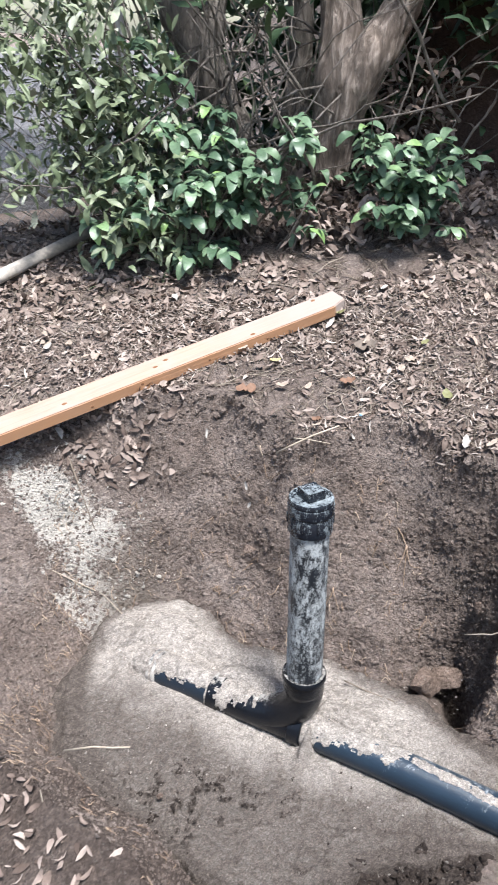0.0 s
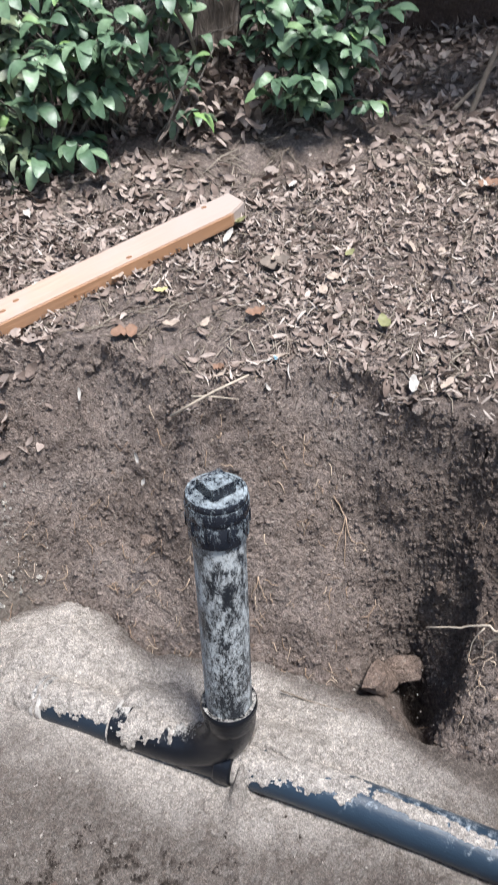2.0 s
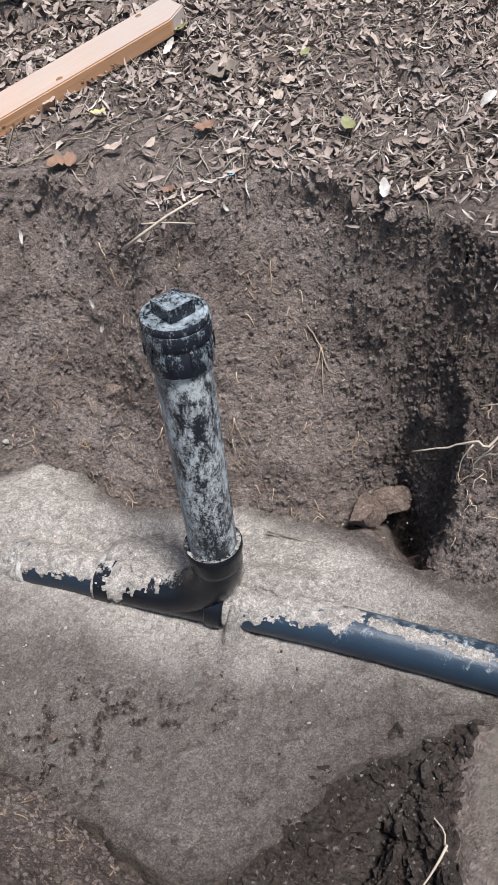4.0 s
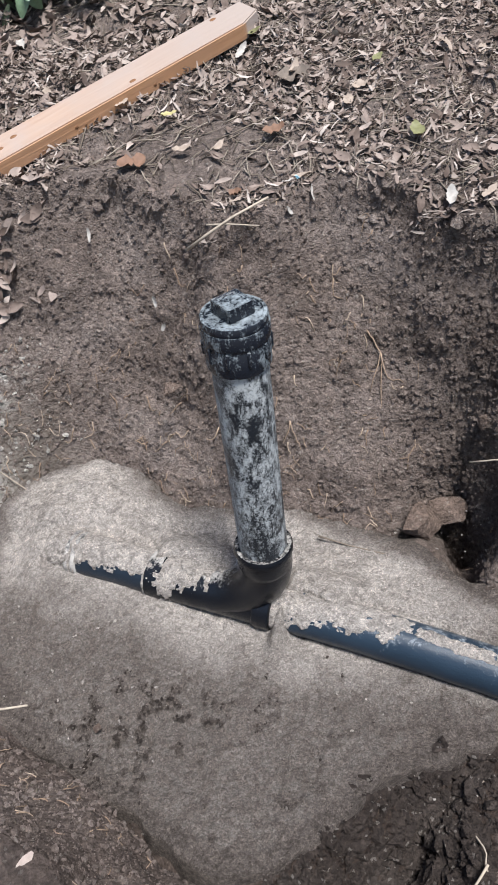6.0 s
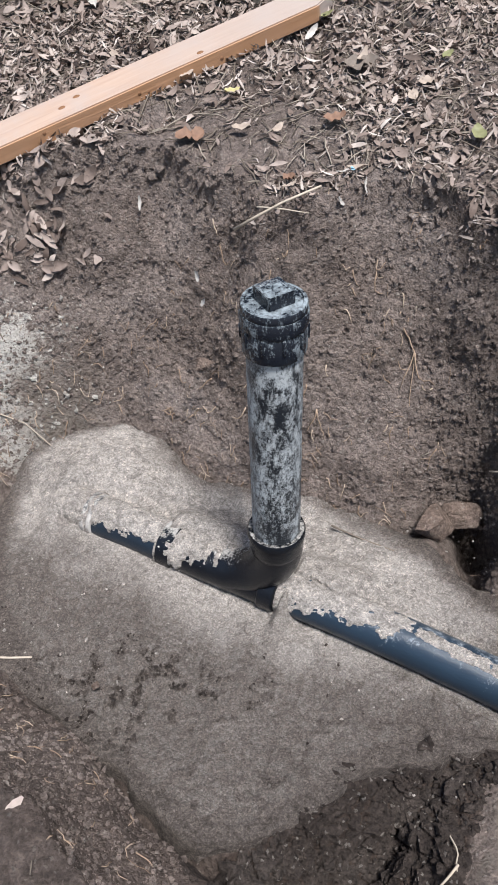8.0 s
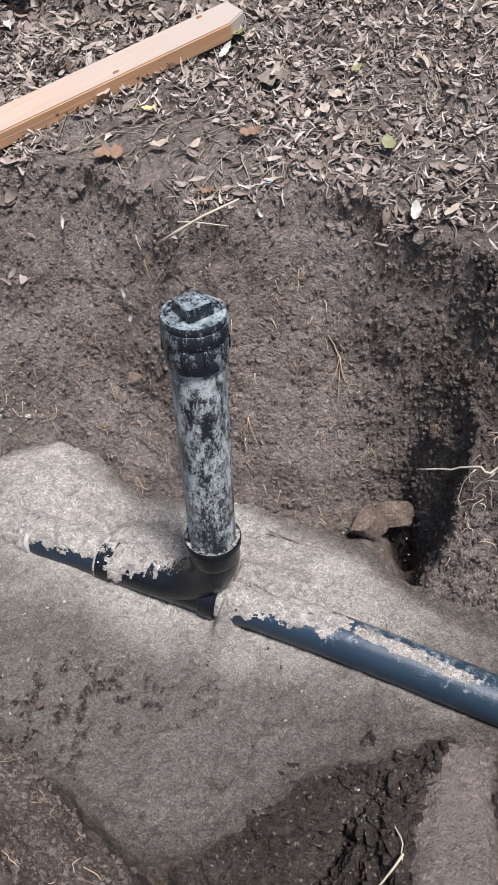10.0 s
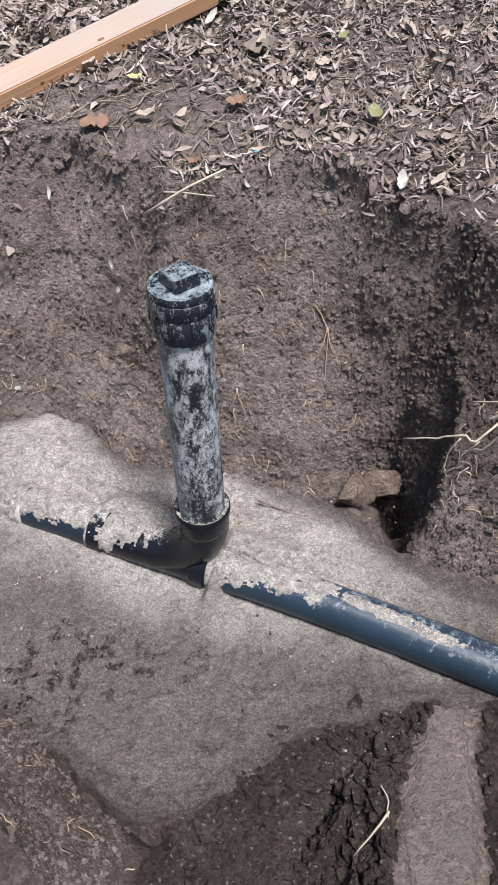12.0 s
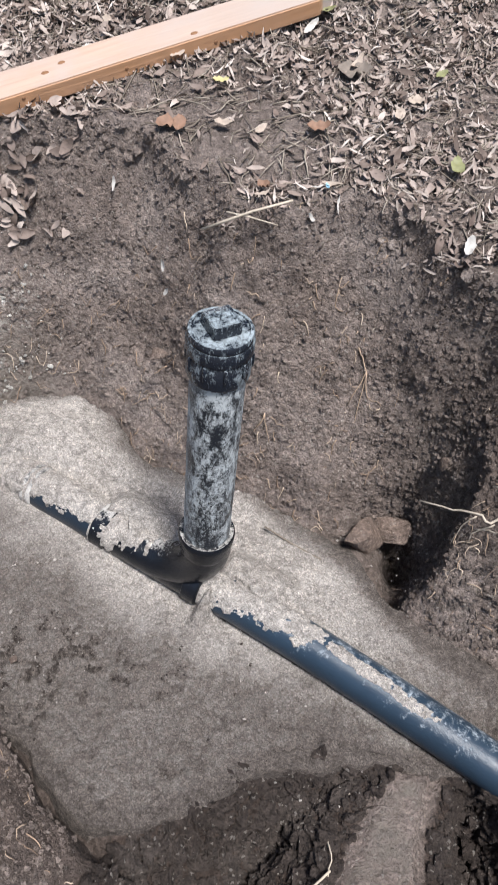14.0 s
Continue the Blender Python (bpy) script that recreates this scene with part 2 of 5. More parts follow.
def bark_material(name, a, c):
    m, nt, b = material(name, 0.9, 0.2)
    co = nt.nodes.new("ShaderNodeTexCoord").outputs["Object"]
    sc = nt.nodes.new("ShaderNodeMapping")
    sc.inputs["Scale"].default_value = (1, 1, 0.22)
    nt.links.new(co, sc.inputs[0])
    g = noise_tex(nt, 42, 8, 0.65, sc.outputs[0], 0.5)
    big = noise_tex(nt, 5, 4, 0.6, co)
    col = ramp(nt, g, ((0.3, tuple(v * 0.35 for v in a)), (0.5, a), (0.7, c)))
    col = mix(nt, 0.6, col, ramp(nt, big, ((0.3, (0.65, 0.65, 0.65)), (0.7, (1.25, 1.2, 1.15)))), "MULTIPLY")
    nt.links.new(col, b.inputs["Base Color"])
    bump(nt, b, g, 1.0, 0.03)
    return m


BARK = bark_material("furrowed_bark", (0.20, 0.165, 0.14), (0.52, 0.45, 0.395))
BARK_DARK = bark_material("grey_brown_bark", (0.19, 0.17, 0.15), (0.33, 0.30, 0.27))
ASPHALT = soil_material("worn_asphalt", (0.16, 0.16, 0.17), (0.22, 0.22, 0.23), (0.28, 0.28, 0.29))
STEEL = island_material("galvanised_steel", ((0.0, (0.35, 0.35, 0.35)), (1.0, (0.45, 0.45, 0.45))), 0.45, 0.5)
PALE = island_material("bleached_wood", ((0.0, (0.42, 0.38, 0.33)), (1.0, (0.55, 0.50, 0.44))), 0.8, 0.3)


# ---- shape tools ----
def lattice(ix, iy, iz, seed):
    h = (ix * 374761393 + iy * 668265263 + iz * 2147483647 + seed * 974634777) & 0xFFFFFFFF
    h = ((h ^ (h >> 13)) * 1274126177) & 0xFFFFFFFF
    return ((h ^ (h >> 16)) & 0xFFFF) / 65535.0


def vnoise(p, f, seed=0):
    """Smooth value noise, -1 to 1, of an array of points."""
    q = np.asarray(p, float) * f + 1000.0
    i = np.floor(q).astype(np.int64)
    t = q - i
    t = t * t * (3 - 2 * t)
    out = 0.0
    for dx in (0, 1):
        for dy in (0, 1):
            for dz in (0, 1):
                w = (t[:, 0] if dx else 1 - t[:, 0]) * (t[:, 1] if dy else 1 - t[:, 1]) * (t[:, 2] if dz else 1 - t[:, 2])
                out = out + w * lattice(i[:, 0] + dx, i[:, 1] + dy, i[:, 2] + dz, seed)
    return out * 2 - 1


def fbm(p, f, octaves=4, gain=0.5, seed=0):
    total, amp = 0.0, 1.0
    for k in range(octaves):
        total = total + amp * vnoise(p, f * 2.03 ** k, seed + 17 * k)
        amp *= gain
    return total


def edge_distance(x, y, poly):
    """Distance to a polygon's outline, and whether the point is inside."""
    d = np.full(x.shape, 1e9)
    inside = np.zeros(x.shape, bool)
    for (ax, ay), (bx, by) in zip(poly, poly[1:] + poly[:1]):
        ex, ey = bx - ax, by - ay
        t = np.clip(((x - ax) * ex + (y - ay) * ey) / (ex * ex + ey * ey), 0, 1)
        d = np.minimum(d, np.hypot(x - ax - t * ex, y - ay - t * ey))
        cross = (ay > y) != (by > y)
        inside ^= cross & (x < (bx - ax) * (y - ay) / (by - ay + 1e-12) + ax)
    return d, inside


def sstep(a, b, v):
    t = np.clip((v - a) / (b - a), 0, 1)
    return t * t * (3 - 2 * t)


FLOOR_EDGE = [(-0.47, 1.93), (-0.34, 2.04), (-0.24, 2.07), (-0.13, 2.02), (-0.06, 1.92), (0.05, 1.89), (0.22, 1.87), (0.37, 1.79), (0.46, 1.85),
              (0.565, 1.89), (0.60, 1.80), (0.62, 1.70), (0.68, 1.66), (0.78, 1.61), (0.98, 1.50), (1.10, 1.38), (1.06, 1.16), (1.00, 0.98), (0.60, 0.93),
              (0.20, 0.95), (0.10, 1.06), (0.04, 1.15), (-0.04, 1.20), (-0.18, 1.29), (-0.32, 1.41), (-0.46, 1.55), (-0.51, 1.75)]
RIM_EDGE = [(-0.95, 1.92), (-0.74, 2.14), (-0.46, 2.26), (-0.22, 2.27), (-0.06, 2.23), (0.04, 2.17), (0.11, 2.10), (0.20, 2.09), (0.34, 2.12), (0.46, 2.06), (0.53, 2.00),
            (0.59, 1.94), (0.65, 1.87), (0.71, 1.79), (0.76, 1.73), (0.90, 1.65), (1.12, 1.54), (1.22, 1.40), (1.20, 1.10), (1.10, 0.85), (0.60, 0.80),
            (0.10, 0.80), (-0.02, 0.95), (-0.10, 1.05), (-0.31, 1.19), (-0.50, 1.34), (-0.80, 1.55)]
SAND_EDGE = [(-0.42, 1.96), (-0.35, 2.05), (-0.22, 2.09), (-0.13, 2.05), (-0.09, 1.97), (-0.05, 1.92), (0.06, 1.895), (0.22, 1.885), (0.38, 1.79), (0.47, 1.73), (0.535, 1.665),
             (0.60, 1.61), (0.70, 1.55), (0.81, 1.50), (0.86, 1.45), (0.79, 1.39), (0.72, 1.355), (0.56, 1.335), (0.475, 1.335), (0.40, 1.31), (0.32, 1.28), (0.26, 1.235),
             (0.20, 1.21), (0.12, 1.165), (0.04, 1.15), (-0.04, 1.205), (-0.17, 1.31), (-0.28, 1.41), (-0.44, 1.60), (-0.48, 1.78)]
HOLLOW = [(0.56, 1.345), (0.47, 1.355), (0.32, 1.30), (0.20, 1.225), (0.12, 1.17), (0.06, 1.04), (0.20, 0.95), (0.41, 0.95), (0.44, 1.10), (0.475, 1.20)]
RIDGE = [(0.555, 1.345), (0.665, 1.345), (0.615, 1.22), (0.595, 0.96), (0.44, 0.96), (0.45, 1.10), (0.485, 1.20)]
FURROW = [(0.685, 1.335), (0.80, 1.335), (0.86, 1.10), (0.84, 0.96), (0.61, 0.96), (0.635, 1.18)]
PIPE_AT, PIPE_WAY, PIPE_R = Vector((0.157, 1.655, -0.015)), Vector((0.913, -0.408, 0.0)), 0.0445


def ground_height(x, y):
    """The undisturbed hillside, with the cut bank behind it."""
    yc = np.where(y > 3.5, 3.5 + (1 - np.exp(-(y - 3.5) / 0.7)) * 0.35, y)
    yc = np.where(yc < 0.6, 0.6 + (yc - 0.6) * 0.3, yc)
    z = 0.047 + 0.116 * np.clip(x, -1.4, 1.6) + 0.266 * yc
    z = z - 0.15 * sstep(1.95, 1.4, y) - 0.08 * sstep(-0.3, -0.6, x) * sstep(2.5, 2.2, y)
    bank = sstep(0.35, 0.75, x + 0.12 * (y - 3.5)) * sstep(3.55, 3.95, y + 0.05 * np.sin(5 * x))
    z = z - 0.12 * sstep(-0.5, -0.9, x) * sstep(3.3, 3.8, y)
    return z + 0.85 * bank


def terrain(x, y):
    p = np.stack([x, y, 0 * x], 1)
    near = sstep(2.4, 1.2, np.hypot(x - 0.15, y - 1.7))
    wx = x + near * (0.022 * vnoise(p, 5, 3) + 0.010 * vnoise(p, 17, 4))
    wy = y + near * (0.022 * vnoise(p, 5, 5) + 0.010 * vnoise(p, 17, 6))
    top = ground_height(x, y)
    df, inf = edge_distance(wx, wy, FLOOR_EDGE)
    dr, inr = edge_distance(wx, wy, RIM_EDGE)
    df = np.where(inf, 0, df)
    dr = np.where(inr, dr, 0)
    s = df / (df + dr + 1e-6)
    s = np.where(inf, 0, np.where(inr, s, 1))
    crack = 0.05 * vnoise(p, 14, 31)
    lip = 0.95 * s ** 0.92 + 0.05 * sstep(0.95, 0.99, s + crack * near)
    z = -0.10 + (top + 0.10) * lip
    # the bank stands forward beside a recess in the back wall
    face = np.clip(4 * s * (1 - s), 0, 1)
    z = z + 0.11 * face * np.exp(-((x + 0.25) / 0.13) ** 2) * sstep(-0.08, -0.15, wx) * (y > 1.9)
    z = z - 0.09 * face * np.exp(-((x - 0.01) / 0.08) ** 2) * (y > 1.8) * sstep(0.95, 0.6, s)
    # loose earth at the foot of the wall
    z = z + 0.085 * np.exp(-(((x - 0.48) / 0.075) ** 2 + ((y - 1.775) / 0.07) ** 2)) * (1 - s)
    # a lump of the side that has slid forward
    u = (wx - 0.56) * 0.46 + (wy - 1.625) * 0.89
    m = sstep(-0.01, 0.055, wx - 0.545 - 0.42 * np.clip(wy - 1.63, 0, 1)) * (wy < 2.05) * (wx > 0.5)
    slid = -0.10 + m * (0.40 * sstep(-0.015, 0.15, u) + 0.45 * np.clip(u - 0.12, 0, 0.5))
    slid = np.minimum(slid, top - 0.02)
    held = (slid > z) & (m > 0.02) & (u > -0.02)
    z = np.where(held, slid, z)
    s = np.where(held, np.clip(0.12 + 0.8 * sstep(-0.02, 0.3, u), 0, 0.95), s)
    # crevice beside it
    z = z - 0.10 * np.exp(-(((x - 0.590) / 0.03) ** 2 + ((y - 1.85) / 0.06) ** 2)) - 0.03 * np.exp(-(((wx - 0.556) / 0.02) ** 2 + ((wy - 1.71) / 0.07) ** 2))
    # near end: a dug hollow, a ridge of silt beside it and a furrow past that
    z = z + 0.040 * sstep(1.41, 1.33, y) * (1 - sstep(0.0, 0.25, s))
    for poly, depth, soft in ((HOLLOW, -0.16, 0.13), (RIDGE, 0.022, 0.03), (FURROW, -0.22, 0.08)):
        d, within = edge_distance(wx, wy, poly)
        z = z + depth * sstep(0.0, soft, np.where(within, d, 0))
    # low mound with a crack along its foot
    t = np.interp(x, [-0.50, -0.28, -0.17, -0.04, 0.04, 0.12], [1.60, 1.41, 1.31, 1.205, 1.15, 1.10]) - wy
    on = sstep(-0.50, -0.40, x) * sstep(0.16, 0.06, x)
    z = z + on * (0.055 * sstep(0.0, 0.035, t) * sstep(0.16, 0.06, t) - 0.03 * np.exp(-((t + 0.005) / 0.012) ** 2))
    # earth over the buried end of the pipe
    z = z + 0.20 * np.exp(-(((x - 0.85) / 0.085) ** 4 + ((y - 1.345) / 0.075) ** 4)) * (1 - s)
    return z, s


def mesh_object(name, verts, faces, mat=None, parent=None, smooth=True):
    me = bpy.data.meshes.new(name)
    me.from_pydata(verts if isinstance(verts, list) else verts.tolist(), [], faces if isinstance(faces, list) else faces.tolist())
    if smooth:
        me.polygons.foreach_set("use_smooth", [True] * len(me.polygons))
    if mat:
        me.materials.append(mat)
    ob = new(name, me)
    if parent:
        ob.parent = parent
    return ob


def grid_faces(nx, ny):
    i = (np.arange(ny - 1)[:, None] * nx + np.arange(nx - 1)[None, :]).ravel()
    return np.stack([i, i + 1, i + nx + 1, i + nx], 1)


def spaced(lo, hi, step, far_lo, far_hi):
    core = list(np.arange(lo, hi, step))
    a, d = lo, step
    left = []
    while a > far_lo:
        d *= 1.16
        a -= d
        left.append(a)
    b, d = core[-1], step
    right = []
    while b < far_hi:
        d *= 1.16
        b += d
        right.append(b)
    return np.array(left[::-1] + core + right)


def add_attr(ob, name, values):
    a = ob.data.attributes.new(name, "FLOAT", "POINT")
    a.data.foreach_set("value", np.asarray(values, np.float32))


# ---- ground ----
gx, gy = spaced(-0.75, 0.95, 0.0034, -90, 90), spaced(0.98, 2.26, 0.0034, -60, 120)
gy = np.sort(np.concatenate([gy, gy[(gy > 1.80) & (gy < 2.20)] + 0.0017]))
X, Y = [a.ravel() for a in np.meshgrid(gx, gy)]
Z, S = terrain(X, Y)
P = np.stack([X, Y, Z], 1)
wall = np.clip(4 * S * (1 - S), 0, 1)
inner = sstep(3.0, 1.5, np.hypot(X - 0.15, Y - 1.7))
rough = inner * np.maximum(0.55 + 0.45 * wall, sstep(0.55, 0.65, X) * sstep(2.15, 2.0, Y))
Q = P.copy()
warp = 0.016 * fbm(Q, 16, 3, 0.6, 83)
hollow_d, hollow_in = edge_distance(X + warp, Y - warp, HOLLOW)
furrow_d, furrow_in = edge_distance(X + warp, Y + warp, FURROW)
ridge_d, ridge_in = edge_distance(X - warp, Y + warp, RIDGE)
rough = rough + 1.3 * (hollow_in | furrow_in)
for axis, seed in ((0, 11), (1, 23), (2, 37)):
    chunk = 0.011 * fbm(Q, 9, 3, 0.6, seed)
    clod = 0.0024 * (0.5 - np.abs(vnoise(Q, 33, seed + 3))) + 0.0018 * (0.5 - np.abs(vnoise(Q, 75, seed + 4)))
    P[:, axis] += rough * (chunk + clod + 0.0024 * fbm(Q, 110, 2, 0.7, seed + 5))
P[:, 2] += (1 - inner) * sstep(30, 8, np.hypot(X, Y)) * 0.03 * fbm(P, 2.0, 3, 0.5, 9) * (np.hypot(X, Y) > 2)
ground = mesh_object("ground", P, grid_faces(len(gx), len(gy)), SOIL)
tagged(ground, "bare brown-grey soil hillside with a freshly dug pit", "ground", kind="structure")
add_attr(ground, "powder", 1.25 * np.exp(-(((X + 0.62) / 0.13) ** 2 + ((Y - 2.13) / 0.05) ** 2)) + (0.62 + 0.5 * fbm(P, 14, 3, 0.6, 71)) * np.exp(-(((X + 0.48) / 0.17) ** 4 + ((Y - 2.06) / 0.11) ** 4)))
silt = (0.55 + 0.3 * fbm(Q, 20, 3, 0.6, 84)) * np.where(ridge_in, sstep(0.0, 0.03, ridge_d), 0) + 0.3 * sstep(0.12, 0.02, S) * inner * (Y > 1.5) + 0.25 * sstep(1.0, 0.999, 1 - S)
silt = silt + 0.5 * np.exp(-(((X + 0.36) / 0.16) ** 2 + ((Y - 2.05) / 0.10) ** 2))
add_attr(ground, "silt", silt)
# Right wall: damp earth, darkened further because it faces away from the light.
damp_shade = 0.5 * sstep(0.34, 0.66, X + 0.10 * fbm(P, 5, 3, 0.5, 61)) * sstep(1.62, 1.72, Y) * sstep(2.25, 2.0, Y) * sstep(1.1, 0.85, X)
# Near bank, pipe-end earth, hollow and furrow are darkened as well.
damp_shade = damp_shade + 0.65 * sstep(1.50, 1.40, Y) * sstep(0.14, 0.06, X) * inner + 0.8 * np.exp(-(((X - 0.87) / 0.09) ** 4 + ((Y - 1.33) / 0.10) ** 4))
damp_shade = np.clip(damp_shade + np.where(hollow_in | furrow_in, 1.0, sstep(0.04, 0.0, np.minimum(hollow_d, furrow_d))) * np.where(ridge_in, 0.3, 1.0), 0, 1)
add_attr(ground, "damp_shade", damp_shade)
# Bank behind: reddish earth, the shade under the leaves put into its colour.
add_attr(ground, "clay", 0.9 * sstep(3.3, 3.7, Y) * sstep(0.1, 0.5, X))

# sand bed round the pipe
sx, sy = np.arange(-0.66, 1.05, 0.0032), np.arange(1.05, 2.2, 0.0032)
SX, SY = [a.ravel() for a in np.meshgrid(sx, sy)]
flat = np.stack([SX, SY, 0 * SX], 1)
along = (SX - PIPE_AT.x) * PIPE_WAY.x + (SY - PIPE_AT.y) * PIPE_WAY.y
across = (SY - PIPE_AT.y) * PIPE_WAY.x - (SX - PIPE_AT.x) * PIPE_WAY.y
SZ = -0.048 + 0.050 * sstep(-0.01, 0.07, across) + 0.045 * np.exp(-(((SX + 0.22) / 0.13) ** 2 + ((SY - 1.97) / 0.11) ** 2))
# sand heaped in the crook of the elbow, behind the hub and in front of the gap
ragged = 0.016 * fbm(flat, 22, 3, 0.6, 47)
crook = sstep(-0.006, 0.004, across + ragged) * sstep(-0.29, -0.24, along) * sstep(-0.03, -0.07, along + ragged) * sstep(0.12, 0.05, across)
crook = np.maximum(crook, sstep(0.006, 0.02, across + ragged) * sstep(0.0, 0.04, along) * sstep(0.24, 0.12, along) * sstep(0.11, 0.05, across))
SZ = SZ + crook * np.clip(0.040 - SZ, 0, 1)
SZ = SZ + 0.020 * sstep(-0.16, -0.26, along) * sstep(-0.56, -0.50, along) * sstep(-0.16, -0.06, across) * sstep(0.02, -0.03, across)
SZ = SZ + 0.080 * np.exp(-(((along - 0.034) / 0.014) ** 2 + ((across + 0.04) / 0.035) ** 2))
SZ = SZ + 0.05 * np.exp(-(((along + 0.53) / 0.05) ** 2 + (across / 0.07) ** 2))
SZ = SZ + 0.03 * sstep(1.45, 1.2, SY) - 0.03 * sstep(0.5, 0.8, SX) * sstep(0, -0.1, across)
crust = np.exp(-(((SX + 0.10) / 0.15) ** 2 + ((SY - 1.44) / 0.07) ** 2)) + 0.4 * sstep(1.5, 1.3, SY)
SZ = SZ - 0.010 * np.clip(crust, 0, 1) * np.clip(1.1 - 3.2 * np.abs(fbm(flat, 17, 4, 0.7, 57)), 0, 1)
SZ = SZ + 0.009 * fbm(flat, 7, 3, 0.5, 41) * sstep(0.03, 0.09, np.abs(across)) + 0.0035 * fbm(flat, 40, 3, 0.7, 43)
df, inf = edge_distance(SX + 0.018 * vnoise(flat, 9, 2) + 0.008 * vnoise(flat, 30, 3), SY + 0.018 * vnoise(flat, 9, 8) + 0.008 * vnoise(flat, 30, 9), SAND_EDGE)
outer = np.where(inf, 0, df)
near_end = np.maximum(sstep(1.64, 1.56, SY) * sstep(0.95, 0.9, SX) * sstep(0.02, -0.02, across) * sstep(-0.36, -0.22, SX), 0.25 * sstep(0.47, 0.52, SX) * sstep(1.64, 1.68, SY))
SZ = SZ - (0.9 + 9.0 * near_end) * np.clip(outer - 0.02 * (1 - near_end), 0, 1)
sand = mesh_object("sand_bed", np.stack([SX, SY, SZ], 1), grid_faces(len(sx), len(sy)), SAND)
tagged(sand, "pale grey sand bedding spread over the pit floor", "sand", kind="structure")
vein = np.clip(1.1 - 3.2 * np.abs(fbm(flat, 17, 4, 0.7, 57)), 0, 1) * sstep(-0.35, 0.35, fbm(flat, 26, 3, 0.7, 58))
spread = np.exp(-(((SX + 0.09) / 0.14) ** 2 + ((SY - 1.44) / 0.06) ** 2)) + 0.55 * np.exp(-(((SX + 0.16) / 0.10) ** 2 + ((SY - 1.36) / 0.07) ** 2)) + 0.6 * np.exp(-((outer + np.where(inf, df, 0)) / 0.07) ** 2) * sstep(1.55, 1.4, SY) + 0.05
edge_mix = sstep(0.05, -0.02, np.where(inf, df, -df)) * np.where(SY > 1.6, 0.75, 0.95)
dirt = 0.80 * sstep(0.03, -0.20, across + 0.05 * fbm(flat, 5, 4, 0.6, 51)) + 2.4 * vein * np.clip(spread, 0, 1) + edge_mix + 0.75 * sstep(0.30, 0.7, SX)
add_attr(sand, "dirt", dirt)


# ---- building things ----
def thing(name, at, label, category, group=""):
    e = new(name)
    e.empty_display_size = 0.05
    e.location = at
    return tagged(e, label, category, group)


def under(ob, parent):
    """Make ob, built in world places, a part of parent."""
    ob.parent = parent
    off = parent.location.copy()
    up = parent.parent
    while up:
        off += up.location
        up = up.parent
    ob.data.transform(Matrix.Translation(-off))
    return ob


def tube(points, radii, sides=10, caps=True, wobble=0.0, seed=0):
    """Vertices and faces of a tapered tube through points."""
    rnd = random.Random(seed)
    pts = [Vector(p) for p in points]
    verts, faces = [], []
    ref = Vector((0.3, 0.2, 1)).normalized()
    for i, p in enumerate(pts):
        d = (pts[min(i + 1, len(pts) - 1)] - pts[max(i - 1, 0)]).normalized()
        u = d.cross(ref)
        if u.length < 0.2:
            u = d.cross(Vector((1, 0, 0)))
        u.normalize()
        v = d.cross(u)
        ref = u.cross(d)
        for k in range(sides):
            a = 2 * math.pi * k / sides
            r = float(radii[i]) * (1 + wobble * rnd.uniform(-1, 1))
            verts.append(tuple(p + r * (math.cos(a) * u + math.sin(a) * v)))
    for i in range(len(pts) - 1):
        for k in range(sides):
            a, b = i * sides + k, i * sides + (k + 1) % sides
            faces.append((a, b, b + sides, a + sides))
    if caps:
        faces.append(tuple(range(sides))[::-1])
        faces.append(tuple(range((len(pts) - 1) * sides, len(pts) * sides)))
    return verts, faces


def join(pieces):
    verts, faces = [], []
    for v, f in pieces:
        n = len(verts)
        verts += v
        faces += [tuple(i + n for i in q) for q in f]
    return verts, faces


def lathe(profile, sides=48):
    """A turned shape round z from (radius, height) pairs, closed at both ends."""
    verts, faces = [], []
    for r, z in profile:
        verts += [(r * math.cos(2 * math.pi * k / sides), r * math.sin(2 * math.pi * k / sides), z) for k in range(sides)]
    for i in range(len(profile) - 1):
        for k in range(sides):
            a, b = i * sides + k, i * sides + (k + 1) % sides
            faces.append((a, b, b + sides, a + sides))
    faces += [tuple(range(sides))[::-1], tuple(range((len(profile) - 1) * sides, len(profile) * sides))]
    return verts, faces


def set_pose(ob, m):
    ob.data.transform(m)
    return ob


def auto_smooth(ob, degrees=35):
    ob.data.set_sharp_from_angle(angle=radians(degrees))
    return ob


# ---- the pipe ----
pipe = thing("drain_pipe", PIPE_AT, "black plastic drain pipe with an upright capped cleanout, dusted with sand", "pipe")
LEAN_TO = Vector((0.138 - 0.157, 0.0, 0.68)).normalized()
upright = Matrix.Translation(PIPE_AT + Vector((0, 0, 0.013))) @ Vector((0, 0, 1)).rotation_difference(LEAN_TO).to_matrix().to_4x4()


def turned(name, profile, mat, parent, m=upright, sides=48, label=""):
    v, f = lathe(profile, sides)
    ob = mesh_object(name, v, f, mat)
    set_pose(ob, m)
    auto_smooth(ob)
    under(ob, parent)
    return tagged(ob, label) if label else ob


riser = turned("riser", [(0.0445, 0.09), (0.0445, 0.60)], ABS_RISER, pipe, label="upright black pipe streaked with grey dust")
hub = turned("hub", [(0.046, 0.110), (0.0505, 0.122), (0.0515, 0.126), (0.0515, 0.156), (0.0548, 0.158), (0.0548, 0.169), (0.0525, 0.173), (0.0450, 0.171)], ABS_FIT, pipe)
